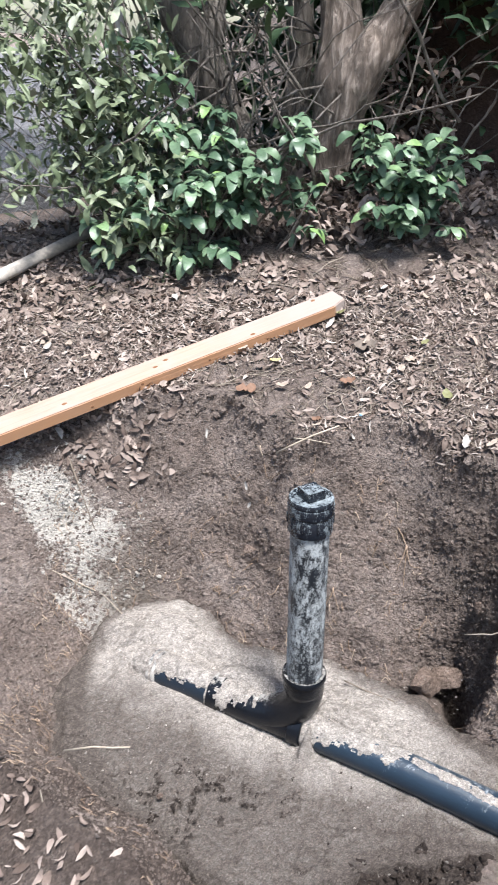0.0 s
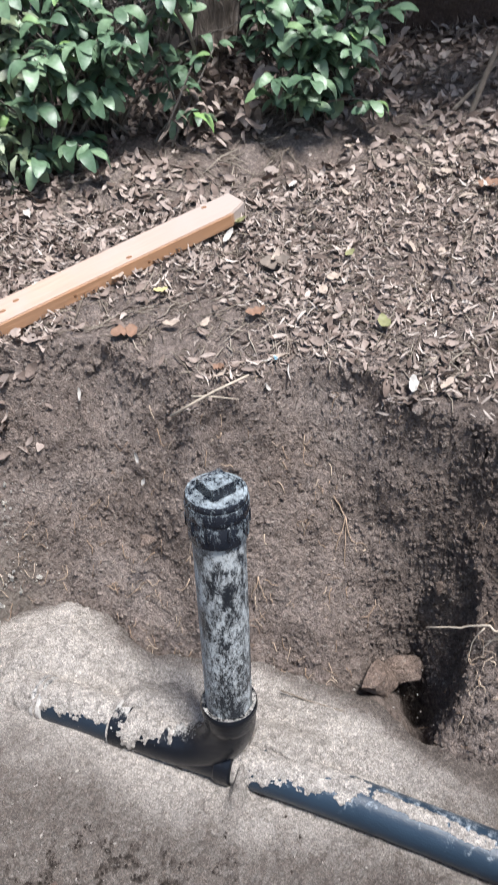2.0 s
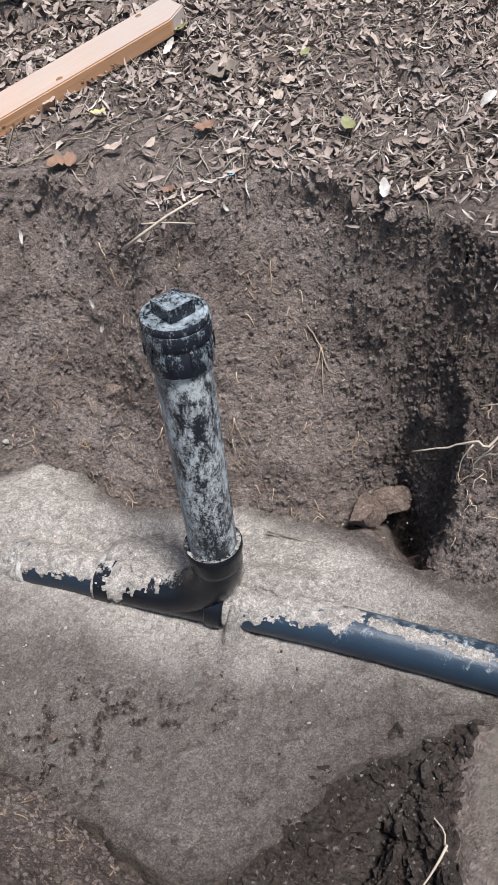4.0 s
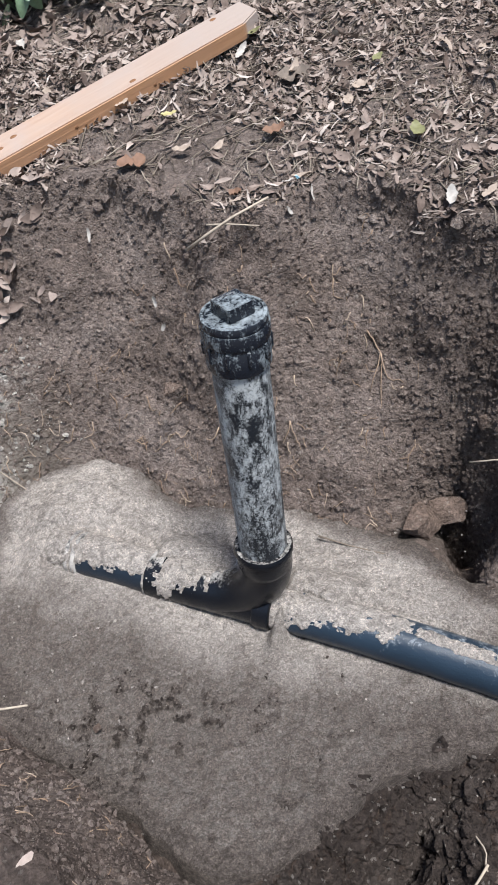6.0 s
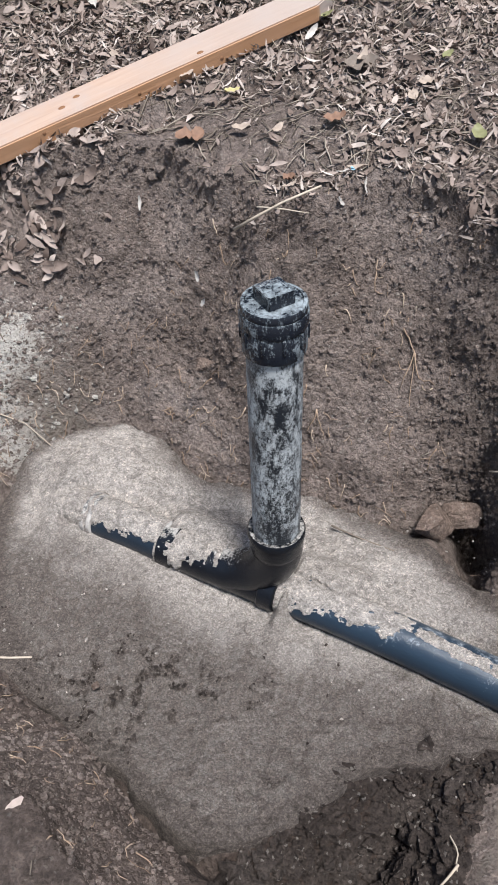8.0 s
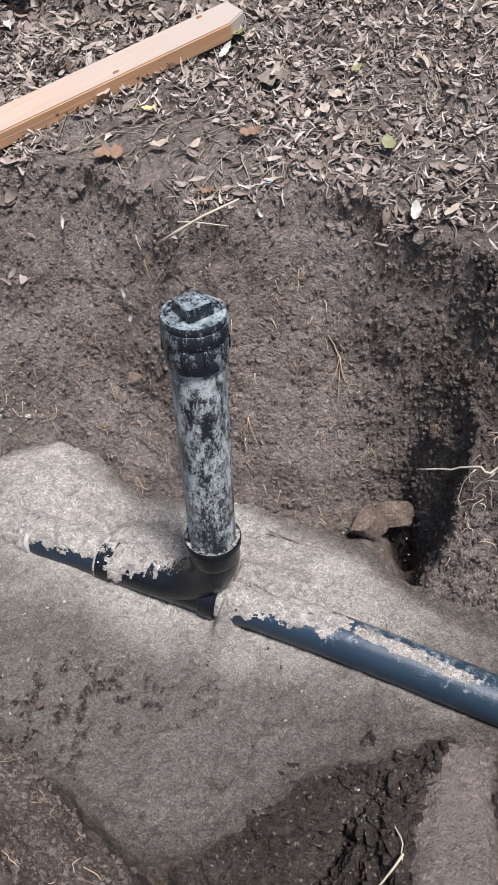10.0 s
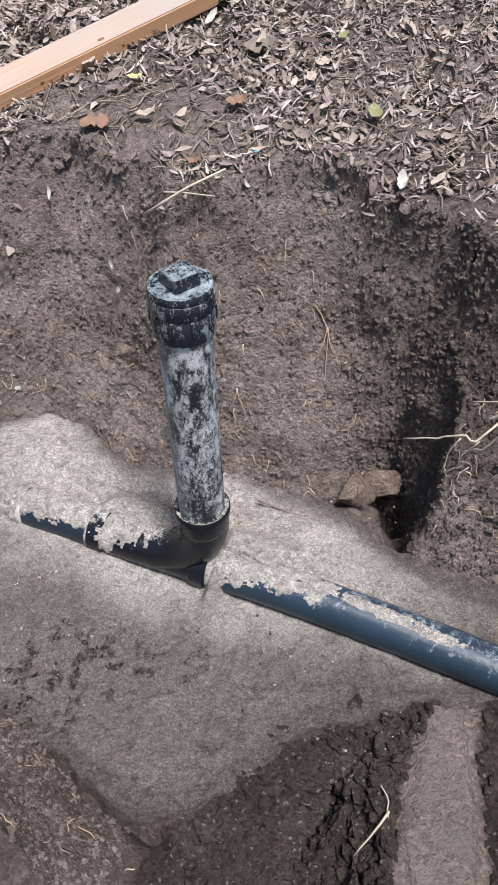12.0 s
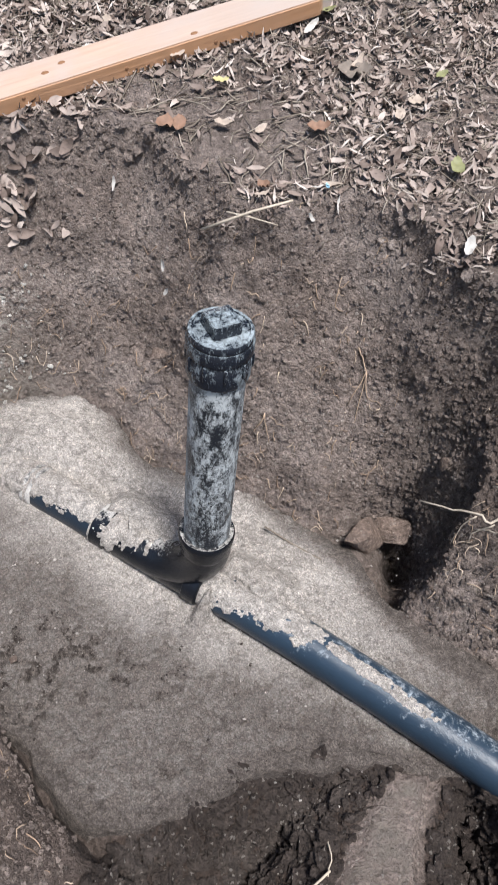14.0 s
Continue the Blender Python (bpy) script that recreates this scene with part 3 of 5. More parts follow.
cap = turned("cleanout_adapter", [(0.0455, 0.585), (0.0495, 0.587), (0.0505, 0.591), (0.0505, 0.628), (0.0492, 0.630), (0.0492, 0.634), (0.0518, 0.636), (0.0524, 0.640), (0.0524, 0.656), (0.0510, 0.659), (0.044, 0.659)], ABS_CAP, pipe)
plug = turned("plug", [(0.0495, 0.656), (0.0508, 0.660), (0.0508, 0.668), (0.0490, 0.672), (0.0440, 0.673), (0.0425, 0.6705), (0.024, 0.6705), (0.0, 0.6705)], ABS_CAP, cap, label="threaded plug with a raised square head")


def plug_head():
    """A raised square with a rim and a sunken middle, with two wings."""
    bm = bmesh.new()
    r = bmesh.ops.create_cube(bm, size=1.0)
    bmesh.ops.scale(bm, verts=r["verts"], vec=(0.046, 0.046, 0.024))
    bmesh.ops.translate(bm, verts=r["verts"], vec=(0, 0, 0.681))
    top = [f for f in bm.faces if f.normal.z > 0.9]
    got = bmesh.ops.inset_region(bm, faces=top, thickness=0.007)
    for f in top:
        for vert in f.verts:
            vert.co.z -= 0.004
    bmesh.ops.bevel(bm, geom=list(bm.edges), offset=0.0018, segments=2, affect="EDGES")
    me = bpy.data.meshes.new("plug_head")
    bm.to_mesh(me)
    bm.free()
    me.materials.append(ABS_CAP)
    ob = new("plug_head", me)
    set_pose(ob, upright @ pose(0, 0, 0, 0, 0, 33))
    under(ob, cap)


plug_head()
for k in range(10):
    a = 2 * math.pi * k / 10
    v, f = lathe([(0.0025, 0.598), (0.0028, 0.600), (0.0028, 0.622), (0.0020, 0.624)], 8)
    rib = mesh_object("rib", v, f, ABS_CAP)
    set_pose(rib, upright @ Matrix.Translation((0.0507 * math.cos(a), 0.0507 * math.sin(a), 0.008)))
    under(rib, cap)

W = PIPE_WAY.normalized()
SIDE = Vector((-W.y, W.x, 0))
RB = 0.135
arc = [PIPE_AT - RB * W + Vector((0, 0, RB)) + RB * (math.sin(a) * W - math.cos(a) * Vector((0, 0, 1))) for a in np.linspace(-0.12, math.pi / 2, 18)]
v, f = tube([PIPE_AT - 0.23 * W] + arc[1:] + [PIPE_AT + Vector((0, 0, RB + 0.012))], [0.0465] * 3 + [0.0475] * 16, 40)
sweep = under(auto_smooth(mesh_object("sweep_elbow", v, f, ABS_FIT), 40), pipe)
v, f = tube([PIPE_AT - 0.23 * W, PIPE_AT - 0.1 * W, PIPE_AT + 0.006 * W], [0.0465] * 3, 40)
run = under(auto_smooth(mesh_object("straight_run", v, f, ABS_FIT), 40), pipe)
way_turn = Vector((0, 0, 1)).rotation_difference(W).to_matrix().to_4x4()


def ring(name, s0, s1, r, mat, parent, label=""):
    prof = [(r - 0.006, s0 - 0.002), (r - 0.0015, s0), (r, s0 + 0.002), (r, s1 - 0.002), (r - 0.0015, s1), (r - 0.006, s1 + 0.002)]
    return turned(name, prof, mat, parent, Matrix.Translation(PIPE_AT) @ way_turn, 48, label)


ring("hub", -0.024, 0.010, 0.0525, ABS_FIT, pipe)
ring("hub", -0.262, -0.228, 0.0495, ABS_FIT, pipe)
ring("coupling", -0.452, -0.441, 0.0490, ABS_SOCKET, pipe, "pale dust-caked socket ring")
ring("coupling", -0.436, -0.425, 0.0490, ABS_SOCKET, pipe, "pale dust-caked socket ring")
v, f = tube([PIPE_AT - s * W + Vector((0, 0, 0.0)) for s in (0.485, 0.40, 0.23)], [PIPE_R] * 3, 40)
under(auto_smooth(mesh_object("lateral_pipe", v, f, ABS_LEFT), 40), pipe)
v, f = tube([PIPE_AT + s * W - SIDE * (0.072 * max(0, s - 0.1) ** 1.6) + Vector((0, 0, -0.01 * s)) for s in (0.0, 0.16, 0.28, 0.4, 0.52, 0.64, 0.76, 0.95)], [PIPE_R] * 8, 40)
under(auto_smooth(mesh_object("lateral_pipe", v, f, ABS_LAT), 40), pipe)


def sand_crust(s0, s1, radius, amount, seed, bend=0.0):
    """A ragged sheet of sand clinging to the pipe; amount(s, angle) above 0 is covered (angle 0 on top, minus in front)."""
    ss, aa = np.arange(s0, s1, 0.0026), np.radians(np.arange(-125, 96, 2.6))
    S2, A2 = [q.ravel() for q in np.meshgrid(ss, aa)]
    c = np.stack([S2, 0.05 * A2, 0 * S2], 1)
    m = amount(S2, np.degrees(A2)) + 12 * fbm(c, 38, 4, 0.75, seed) + 7 * fbm(c, 150, 2, 0.6, seed + 3)
    r = radius - 0.0045 + 0.0062 * sstep(-3, 5, m) + 0.0015 * fbm(c, 60, 3, 0.7, seed + 9)
    off = -0.072 * np.clip(S2 - 0.1, 0, 1) ** 1.6 * bend
    pts = [PIPE_AT + float(a) * W + SIDE * float(q * math.sin(b) + o) + Vector((0, 0, float(q * math.cos(b) - 0.01 * a * bend))) for a, b, q, o in zip(S2, A2, r, off)]
    ob = mesh_object("sand_crust", [tuple(p) for p in pts], grid_faces(len(ss), len(aa)), SAND)
    add_attr(ob, "dirt", np.full(len(S2), -0.6))
    return tagged(under(ob, pipe), "pale sand caked along the top of the pipe")


def left_cover(s, a):
    edge = np.interp(s, [-0.46, -0.432, -0.425, -0.40, -0.30, -0.268, -0.262, -0.245, -0.24, -0.15, -0.08], [-170, -170, -66, -62, -52, -58, -170, -170, -80, -62, -28])
    drip = 34 * np.clip(fbm(np.stack([s, 0 * s, 0 * s], 1), 70, 2, 0.6, 91), -1, 1) * sstep(-0.25, -0.23, s)
    return (a - edge + drip) * 1.0


def right_cover(s, a):
    edge = np.interp(s, [0.0, 0.01, 0.012, 0.045, 0.055, 0.10, 0.18, 0.25, 0.28], [-18, -12, -170, -170, -84, -58, -50, -42, 15])
    top = np.minimum(a - edge, np.interp(s, [0.1, 0.15, 0.22, 0.30], [90, 90, 50, 20]) - a)
    strip = 26 * (1 - ((s - 0.40) / 0.135) ** 4 - ((a + 6 + 60 * (s - 0.40)) / 16) ** 2)
    return np.maximum(np.where(s < 0.285, top, -40), np.clip(strip, -40, 26))


sand_crust(-0.50, -0.08, 0.0468, left_cover, 101)
sand_crust(0.010, 0.60, PIPE_R, right_cover, 103, 1.0)


# ---- the board ----
def make_board():
    """A two by four with a bevelled, pointed end, lying on the slope."""
    tip = Vector((0.245, 2.660, 0.822))
    way = Vector((-0.845, -0.484, -0.227)).normalized()
    up = Vector((-0.05, -0.19, 1.0))
    up = (up - up.dot(way) * way).normalized()
    side = up.cross(way)
    bm = bmesh.new()
    L, H = 2.3, 0.038
    outline = [(0.0, 0.0), (0.004, -0.065), (L, -0.065), (L, 0.024), (0.055, 0.024)]
    low = [bm.verts.new((a, b, -H)) for a, b in outline]
    high = [bm.verts.new((a, b, 0)) for a, b in outline]
    bm.faces.new(high)
    bm.faces.new(low[::-1])
    n = len(outline)
    for i in range(n):
        bm.faces.new((low[i], low[(i + 1) % n], high[(i + 1) % n], high[i]))
    bmesh.ops.recalc_face_normals(bm, faces=bm.faces)
    bmesh.ops.bevel(bm, geom=list(bm.edges), offset=0.003, segments=2, affect="EDGES")
    me = bpy.data.meshes.new("board")
    bm.to_mesh(me)
    bm.free()
    me.materials.append(PINE)
    ob = new("wooden_board", me)
    ob.matrix_world = Matrix(((way.x, side.x, up.x, tip.x), (way.y, side.y, up.y, tip.y), (way.z, side.z, up.z, tip.z), (0, 0, 0, 1)))
    tagged(ob, "pale new pine board with a pointed end, lying on dry leaves", "board")
    knots = [(0.34, 0.006), (0.62, -0.032), (0.66, -0.016), (0.95, -0.006), (1.2, -0.04), (0.09, -0.050)]
    m, nt, b = material("pine_knot", 0.6, 0.3)
    b.inputs["Base Color"].default_value = (0.20, 0.10, 0.05, 1)
    for a, c in knots:
        v, f = lathe([(0.0055, -0.001), (0.0048, 0.0006), (0.002, 0.0009)], 10)
        k = mesh_object("knot", [(x * 1.6, y, z) for x, y, z in v], f, m)
        k.parent = ob
        k.location = (a, c, 0.0002)
    for a, c in ((0.5, -0.018), (0.72, -0.012), (0.30, -0.022), (0.88, -0.024)):
        v, f = lathe([(0.0045, -0.001), (0.004, 0.0006), (0.002, 0.0009)], 10)
        k = mesh_object("knot", v, f, m)
        k.parent = ob
        k.location, k.rotation_euler = (a, 0.0241, c), (radians(-90), 0, 0)
    return ob


board = make_board()

# ---- loose earth ----
rng = np.random.default_rng(5)


LUT_X, LUT_Y, LUT_D = -1.7, 0.7, 0.004
lut_nx, lut_ny = int(3.5 / LUT_D), int(3.2 / LUT_D)
gxx, gyy = np.meshgrid(LUT_X + LUT_D * np.arange(lut_nx), LUT_Y + LUT_D * np.arange(lut_ny))
LUT = [a.reshape(lut_ny, lut_nx) for a in terrain(gxx.ravel(), gyy.ravel())]


def surface(x, y):
    """Height of the ground and how far up the pit side (0 floor, 1 rim), from a table."""
    x, y = np.atleast_1d(np.asarray(x, float)), np.atleast_1d(np.asarray(y, float))
    u, v = (x - LUT_X) / LUT_D, (y - LUT_Y) / LUT_D
    if u.min() < 0 or v.min() < 0 or u.max() > lut_nx - 2 or v.max() > lut_ny - 2:
        return terrain(x, y)
    i, j = u.astype(int), v.astype(int)
    u, v = u - i, v - j
    return [(a[j, i] * (1 - u) + a[j, i + 1] * u) * (1 - v) + (a[j + 1, i] * (1 - u) + a[j + 1, i + 1] * u) * v for a in LUT]


ICO = bmesh.new()
bmesh.ops.create_icosphere(ICO, subdivisions=1, radius=1.0)
ICO_V = np.array([v.co[:] for v in ICO.verts])
ICO_F = np.array([[v.index for v in f.verts] for f in ICO.faces])
ICO.free()


def lumps(name, places, sizes, mat, label, category, kind="stuff"):
    n = len(places)
    V = np.repeat(ICO_V[None], n, 0) * (1 + 0.28 * rng.standard_normal((n, len(ICO_V), 1)))
    V = V * (sizes[:, None, None] * rng.uniform(0.6, 1.25, (n, 1, 3)))
    V = V + places[:, None, :]
    Fa = ICO_F[None] + (np.arange(n) * len(ICO_V))[:, None, None]
    ob = mesh_object(name, V.reshape(-1, 3), Fa.reshape(-1, 3), mat, smooth=False)
    return tagged(ob, label, category, kind=kind)


CELLS = P.reshape(len(gy), len(gx), 3)
CELL_U, CELL_V = CELLS[:-1, 1:] - CELLS[:-1, :-1], CELLS[1:, :-1] - CELLS[:-1, :-1]
CELL_A = np.linalg.norm(np.cross(CELL_U, CELL_V), axis=2)
CELL_S = S.reshape(len(gy), len(gx))[:-1, :-1]
CELL_X, CELL_Y = CELLS[:-1, :-1, 0], CELLS[:-1, :-1, 1]


def on_faces(n, where):
    """n places spread evenly over the ground's faces that where picks, steep ones too."""
    w = (CELL_A * where).ravel()
    k = rng.choice(len(w), n, p=w / w.sum())
    j, i = np.divmod(k, len(gx) - 1)
    return CELLS[j, i] + CELL_U[j, i] * rng.random((n, 1)) + CELL_V[j, i] * rng.random((n, 1))


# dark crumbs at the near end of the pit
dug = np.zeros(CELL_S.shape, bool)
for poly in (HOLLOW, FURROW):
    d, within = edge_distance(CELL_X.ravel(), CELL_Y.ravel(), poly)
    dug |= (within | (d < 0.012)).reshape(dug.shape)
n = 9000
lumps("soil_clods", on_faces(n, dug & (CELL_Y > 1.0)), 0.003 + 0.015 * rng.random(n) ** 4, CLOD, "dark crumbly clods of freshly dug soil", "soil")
# crumbs and grit over the walls
in_pit = (CELL_X > -0.85) & (CELL_X < 1.0) & (CELL_Y > 0.98) & (CELL_Y < 2.28) & (CELL_S > 0.03) & (CELL_S < 0.999)
n = 27000
lumps("soil_crumbs", on_faces(n, in_pit * sstep(0.60, 0.42, CELL_X) * ((CELL_Y > 1.5) | (CELL_X < 0.02))), 0.0012 + 0.0058 * rng.random(n) ** 7, SOIL, "small brown soil crumbs clinging to the pit walls", "soil")
# broken clods along the rim
n = 16000
cx, cy = rng.uniform(-0.6, 1.0, n), rng.uniform(1.6, 2.32, n)
cz, cs = surface(cx, cy)
cp = np.stack([cx, cy, 0 * cx], 1)
keep = (cs > 0.955) & (cs < 1.0) & (rng.random(n) < 0.55 + 0.5 * vnoise(cp, 12, 77))
lumps("rim_clods", np.stack([cx, cy, cz - 0.002], 1)[keep], (0.003 + 0.014 * rng.random(n) ** 3)[keep], SOIL, "crumbling clods of grey-brown soil along the rim of the pit", "soil")
# chalky crumbs spilled on the side
n = 2400
cx, cy = rng.normal(-0.54, 0.11, n), rng.normal(2.10, 0.05, n)
cz, cs = surface(cx, cy)
keep = rng.random(n) < 0.55 + 0.6 * vnoise(np.stack([cx, cy, 0 * cx], 1), 18, 78)
lumps("chalk_crumbs", np.stack([cx, cy, cz], 1)[keep], (0.0015 + 0.008 * rng.random(n) ** 4)[keep], CHALK, "white chalky crumbs spilled down the side of the pit", "rubble")
# clods clinging to the steep damp side, with its shade put into their colour
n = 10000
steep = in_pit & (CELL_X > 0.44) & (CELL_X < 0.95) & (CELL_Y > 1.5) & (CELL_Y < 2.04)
lumps("wall_clods", on_faces(n, steep * sstep(0.42, 0.62, CELL_X)), 0.0016 + 0.0065 * rng.random(n) ** 4, DAMP_SHADED, "damp clods clinging to the steep pit side, coloured dark for its shade", "soil")
# dark crust breaking through the sand
n = 60000
cx, cy = rng.uniform(-0.45, 0.6, n), rng.uniform(1.2, 1.62, n)
cp = np.stack([cx, cy, 0 * cx], 1)
vein = np.clip(1.1 - 3.2 * np.abs(fbm(cp, 17, 4, 0.7, 57)), 0, 1) * sstep(-0.35, 0.35, fbm(cp, 26, 3, 0.7, 58))
where = np.exp(-(((cx + 0.09) / 0.15) ** 2 + ((cy - 1.44) / 0.06) ** 2)) + 0.55 * np.exp(-(((cx + 0.16) / 0.10) ** 2 + ((cy - 1.36) / 0.07) ** 2)) + 0.02
keep = (rng.random(n) < 1.8 * vein * where) & (surface(cx, cy)[0] < -0.03)
cz = -0.0455 + 0.03 * sstep(1.45, 1.2, cy) + 0.009 * fbm(cp, 7, 3, 0.5, 41)
lumps("soil_crust", np.stack([cx, cy, cz], 1)[keep], (0.0009 + 0.0028 * rng.random(n) ** 5)[keep], CLOD, "dark soil crumbs breaking through the sand", "soil")
# pebbles and grains on the sand
n = 500
cx, cy = rng.uniform(-0.42, 0.62, n), rng.uniform(1.25, 1.95, n)
cz = -0.047 + 0.042 * sstep(0.0, 0.10, (cy - PIPE_AT.y) * PIPE_WAY.x - (cx - PIPE_AT.x) * PIPE_WAY.y)
keep = cz > surface(cx, cy)[0]
lumps("sand_grains", np.stack([cx, cy, cz], 1)[keep], (0.0012 + 0.003 * rng.random(n) ** 3)[keep], SAND, "pale grit scattered on the sand", "sand")


def stone(name, at, size, mat, label, seed, squash=(1, 1, 1)):
    bm = bmesh.new()
    bmesh.ops.create_icosphere(bm, subdivisions=3, radius=1.0)
    pts = np.array([v.co[:] for v in bm.verts])
    cuts = np.random.default_rng(seed).standard_normal((12, 3))
    cuts /= np.linalg.norm(cuts, axis=1)[:, None]
    for c in cuts:
        over = np.clip(pts @ c - 0.44, 0, None)
        pts = pts - over[:, None] * c
    pts = pts * (1 + 0.09 * fbm(pts, 2.5, 3, 0.6, seed)[:, None]) * 1.2 * np.array(squash) * size
    for vert, co in zip(bm.verts, pts):
        vert.co = co
    me = bpy.data.meshes.new(name)
    bm.to_mesh(me)
    bm.free()
    me.materials.append(mat)
    ob = new(name, me)
    ob.location = at
    return tagged(ob, label, "stone")


stone("stone", (0.490, 1.815, 0.004), 0.054, ROCK, "light brown angular clay stone at the foot of the wall", 4, (0.85, 0.8, 1.08))
stone("stone", (0.560, 1.865, -0.020), 0.048, ROCK, "light brown clay stone tucked into a crevice", 9, (0.8, 0.8, 0.9))
stone("pebble", (0.607, 1.86, 0.235), 0.022, ROCK, "small pale pebble lodged in the wall", 12, (0.8, 0.7, 1.1))
stone("pebble", (-0.012, 2.0, 0.285), 0.023, ROCK, "small round grey-brown pebble set in the wall", 14, (1, 0.8, 1))
stone("pebble", (-0.175, 1.43, -0.035), 0.010, ROCK, "tiny pinkish pebble on the sand", 15, (1.3, 1, 0.7))


# ---- dry leaves on the ground ----
def leaf_blade(length, width, curl, fold, steps=4, belly=1.0):
    """A pointed leaf along x, folded on its middle rib and curled."""
    verts, faces = [], []
    for i in range(steps + 1):
        t = i / steps
        w = width * 0.5 * math.sin(math.pi * min(0.98, t ** belly * 0.94 + 0.04)) ** 0.62
        z = curl * (t - 0.5) ** 2 * length * 2 - curl * length * 0.1
        x = (t - 0.5) * length
        verts += [(x, -w, z + fold * w), (x, 0, z), (x, w, z + fold * w)]
    for i in range(steps):
        a = 3 * i
        faces += [(a, a + 3, a + 4, a + 1), (a + 1, a + 4, a + 5, a + 2)]
    return np.array(verts), np.array(faces)


def scatter_leaves(name, x, y, lengths, mat, label, lift=0.006, tilt=0.35, slim=(0.22, 0.5)):
    z, _ = surface(x, y)
    nx = -(surface(x + 0.02, y)[0] - z) / 0.02
    ny = -(surface(x, y + 0.02)[0] - z) / 0.02
    V, Fa, off = [], [], 0
    for i in range(len(x)):
        v, f = leaf_blade(lengths[i], lengths[i] * rng.uniform(*slim), rng.uniform(-0.5, 0.9), rng.uniform(-0.3, 0.7), 3)
        up = Vector((nx[i] * 0.8 + rng.normal(0, tilt), ny[i] * 0.8 + rng.normal(0, tilt), 1)).normalized()
        q = up.to_track_quat("Z", "Y").to_matrix() @ Matrix.Rotation(rng.uniform(0, 6.28), 3, "Z")
        v = v @ np.array(q).T + (x[i], y[i], z[i] + lift * rng.uniform(0.3, 2.2))
        V.append(v)
        Fa.append(f + off)
        off += len(v)
    ob = mesh_object(name, np.concatenate(V), np.concatenate(Fa), mat)
    return tagged(ob, label, "leaves", kind="stuff")


def litter_spots(n, x0, x1, y0, y1):
    x, y = rng.uniform(x0, x1, n), rng.uniform(y0, y1, n)
    _, s = surface(x, y)
    p = np.stack([x, y, 0 * x], 1)
    d = (0.75 + 0.5 * vnoise(p, 3, 71)) * sstep(0.90, 1.04, s + 0.03 * vnoise(p, 9, 72))
    bare = np.exp(-(((x - 0.30) / 0.26) ** 2 + ((y - 2.93) / 0.11) ** 2)) + 0.8 * np.exp(-(((x - 0.72) / 0.2) ** 2 + ((y - 2.98) / 0.09) ** 2))
    bare = bare + 0.95 * np.exp(-(((x - 0.02) / 0.24) ** 4 + ((y - 2.25) / 0.12) ** 4))
    k = rng.random(n) < d * (1 - np.clip(bare, 0, 0.95))
    return x[k], y[k]


lx, ly = litter_spots(46000, -1.2, 1.3, 1.96, 2.75)
scatter_leaves("leaf_litter", lx, ly, 0.008 + 0.032 * rng.random(len(lx)) ** 2.6, LITTER, "thick litter of small dry grey-brown leaves on the slope", 0.007, 0.5, (0.18, 0.5))
lx, ly = litter_spots(14000, -1.5, 1.6, 2.7, 3.75)
scatter_leaves("leaf_litter", lx, ly, rng.uniform(0.016, 0.050, len(lx)), LITTER, "drift of dry brown leaves under the shrubs", 0.008, 0.5, (0.3, 0.55))
lx, ly = litter_spots(15000, -1.0, 1.2, 1.75, 2.75)
scatter_leaves("leaf_shreds", lx, ly, rng.uniform(0.012, 0.038, len(lx)), SHRED, "pale shreds of dry leaf and bark on the slope", 0.009, 0.4, (0.07, 0.2))
lx, ly = rng.uniform(-1.1, -0.2, 900), rng.uniform(0.8, 1.75, 900)
k = surface(lx, ly)[1] > 0.95
scatter_leaves("fallen_leaves", lx[k], ly[k], rng.uniform(0.012, 0.042, k.sum()), LITTER, "sparse dry leaves on the near bank")
lx, ly = rng.uniform(-0.70, -0.20, 420), rng.uniform(2.19, 2.34, 420)
k = rng.random(420) < np.exp(-((lx + 0.42) / 0.14) ** 2)
scatter_leaves("leaf_clump", lx[k], ly[k], rng.uniform(0.022, 0.05, k.sum()), LITTER, "clump of curled dry leaves hanging over the pit edge", 0.010, 1.0, (0.25, 0.6))


def crooked(start, way, length, steps, wander, rnd, droop=0.0):
    """A wandering line of points."""
    p, d = Vector(start), Vector(way).normalized()
    out = [p.copy()]
    for _ in range(steps):
        d = (d + Vector((rnd.gauss(0, wander), rnd.gauss(0, wander), rnd.gauss(0, wander) - droop))).normalized()
        p = p + d * (length / steps)
        out.append(p.copy())
    return out


def on_ground(x, y, lift=0.0):
    """A point over the ground; on the crumbly pit sides a little clear of the crumbs."""
    z, side = surface(x, y)
    return Vector((x, y, float(z[0]) + lift + (0.007 if 0.03 < float(side[0]) < 0.97 else 0.0)))


# sticks and straw on the slope and down the walls
rnd = random.Random(8)
pieces = []
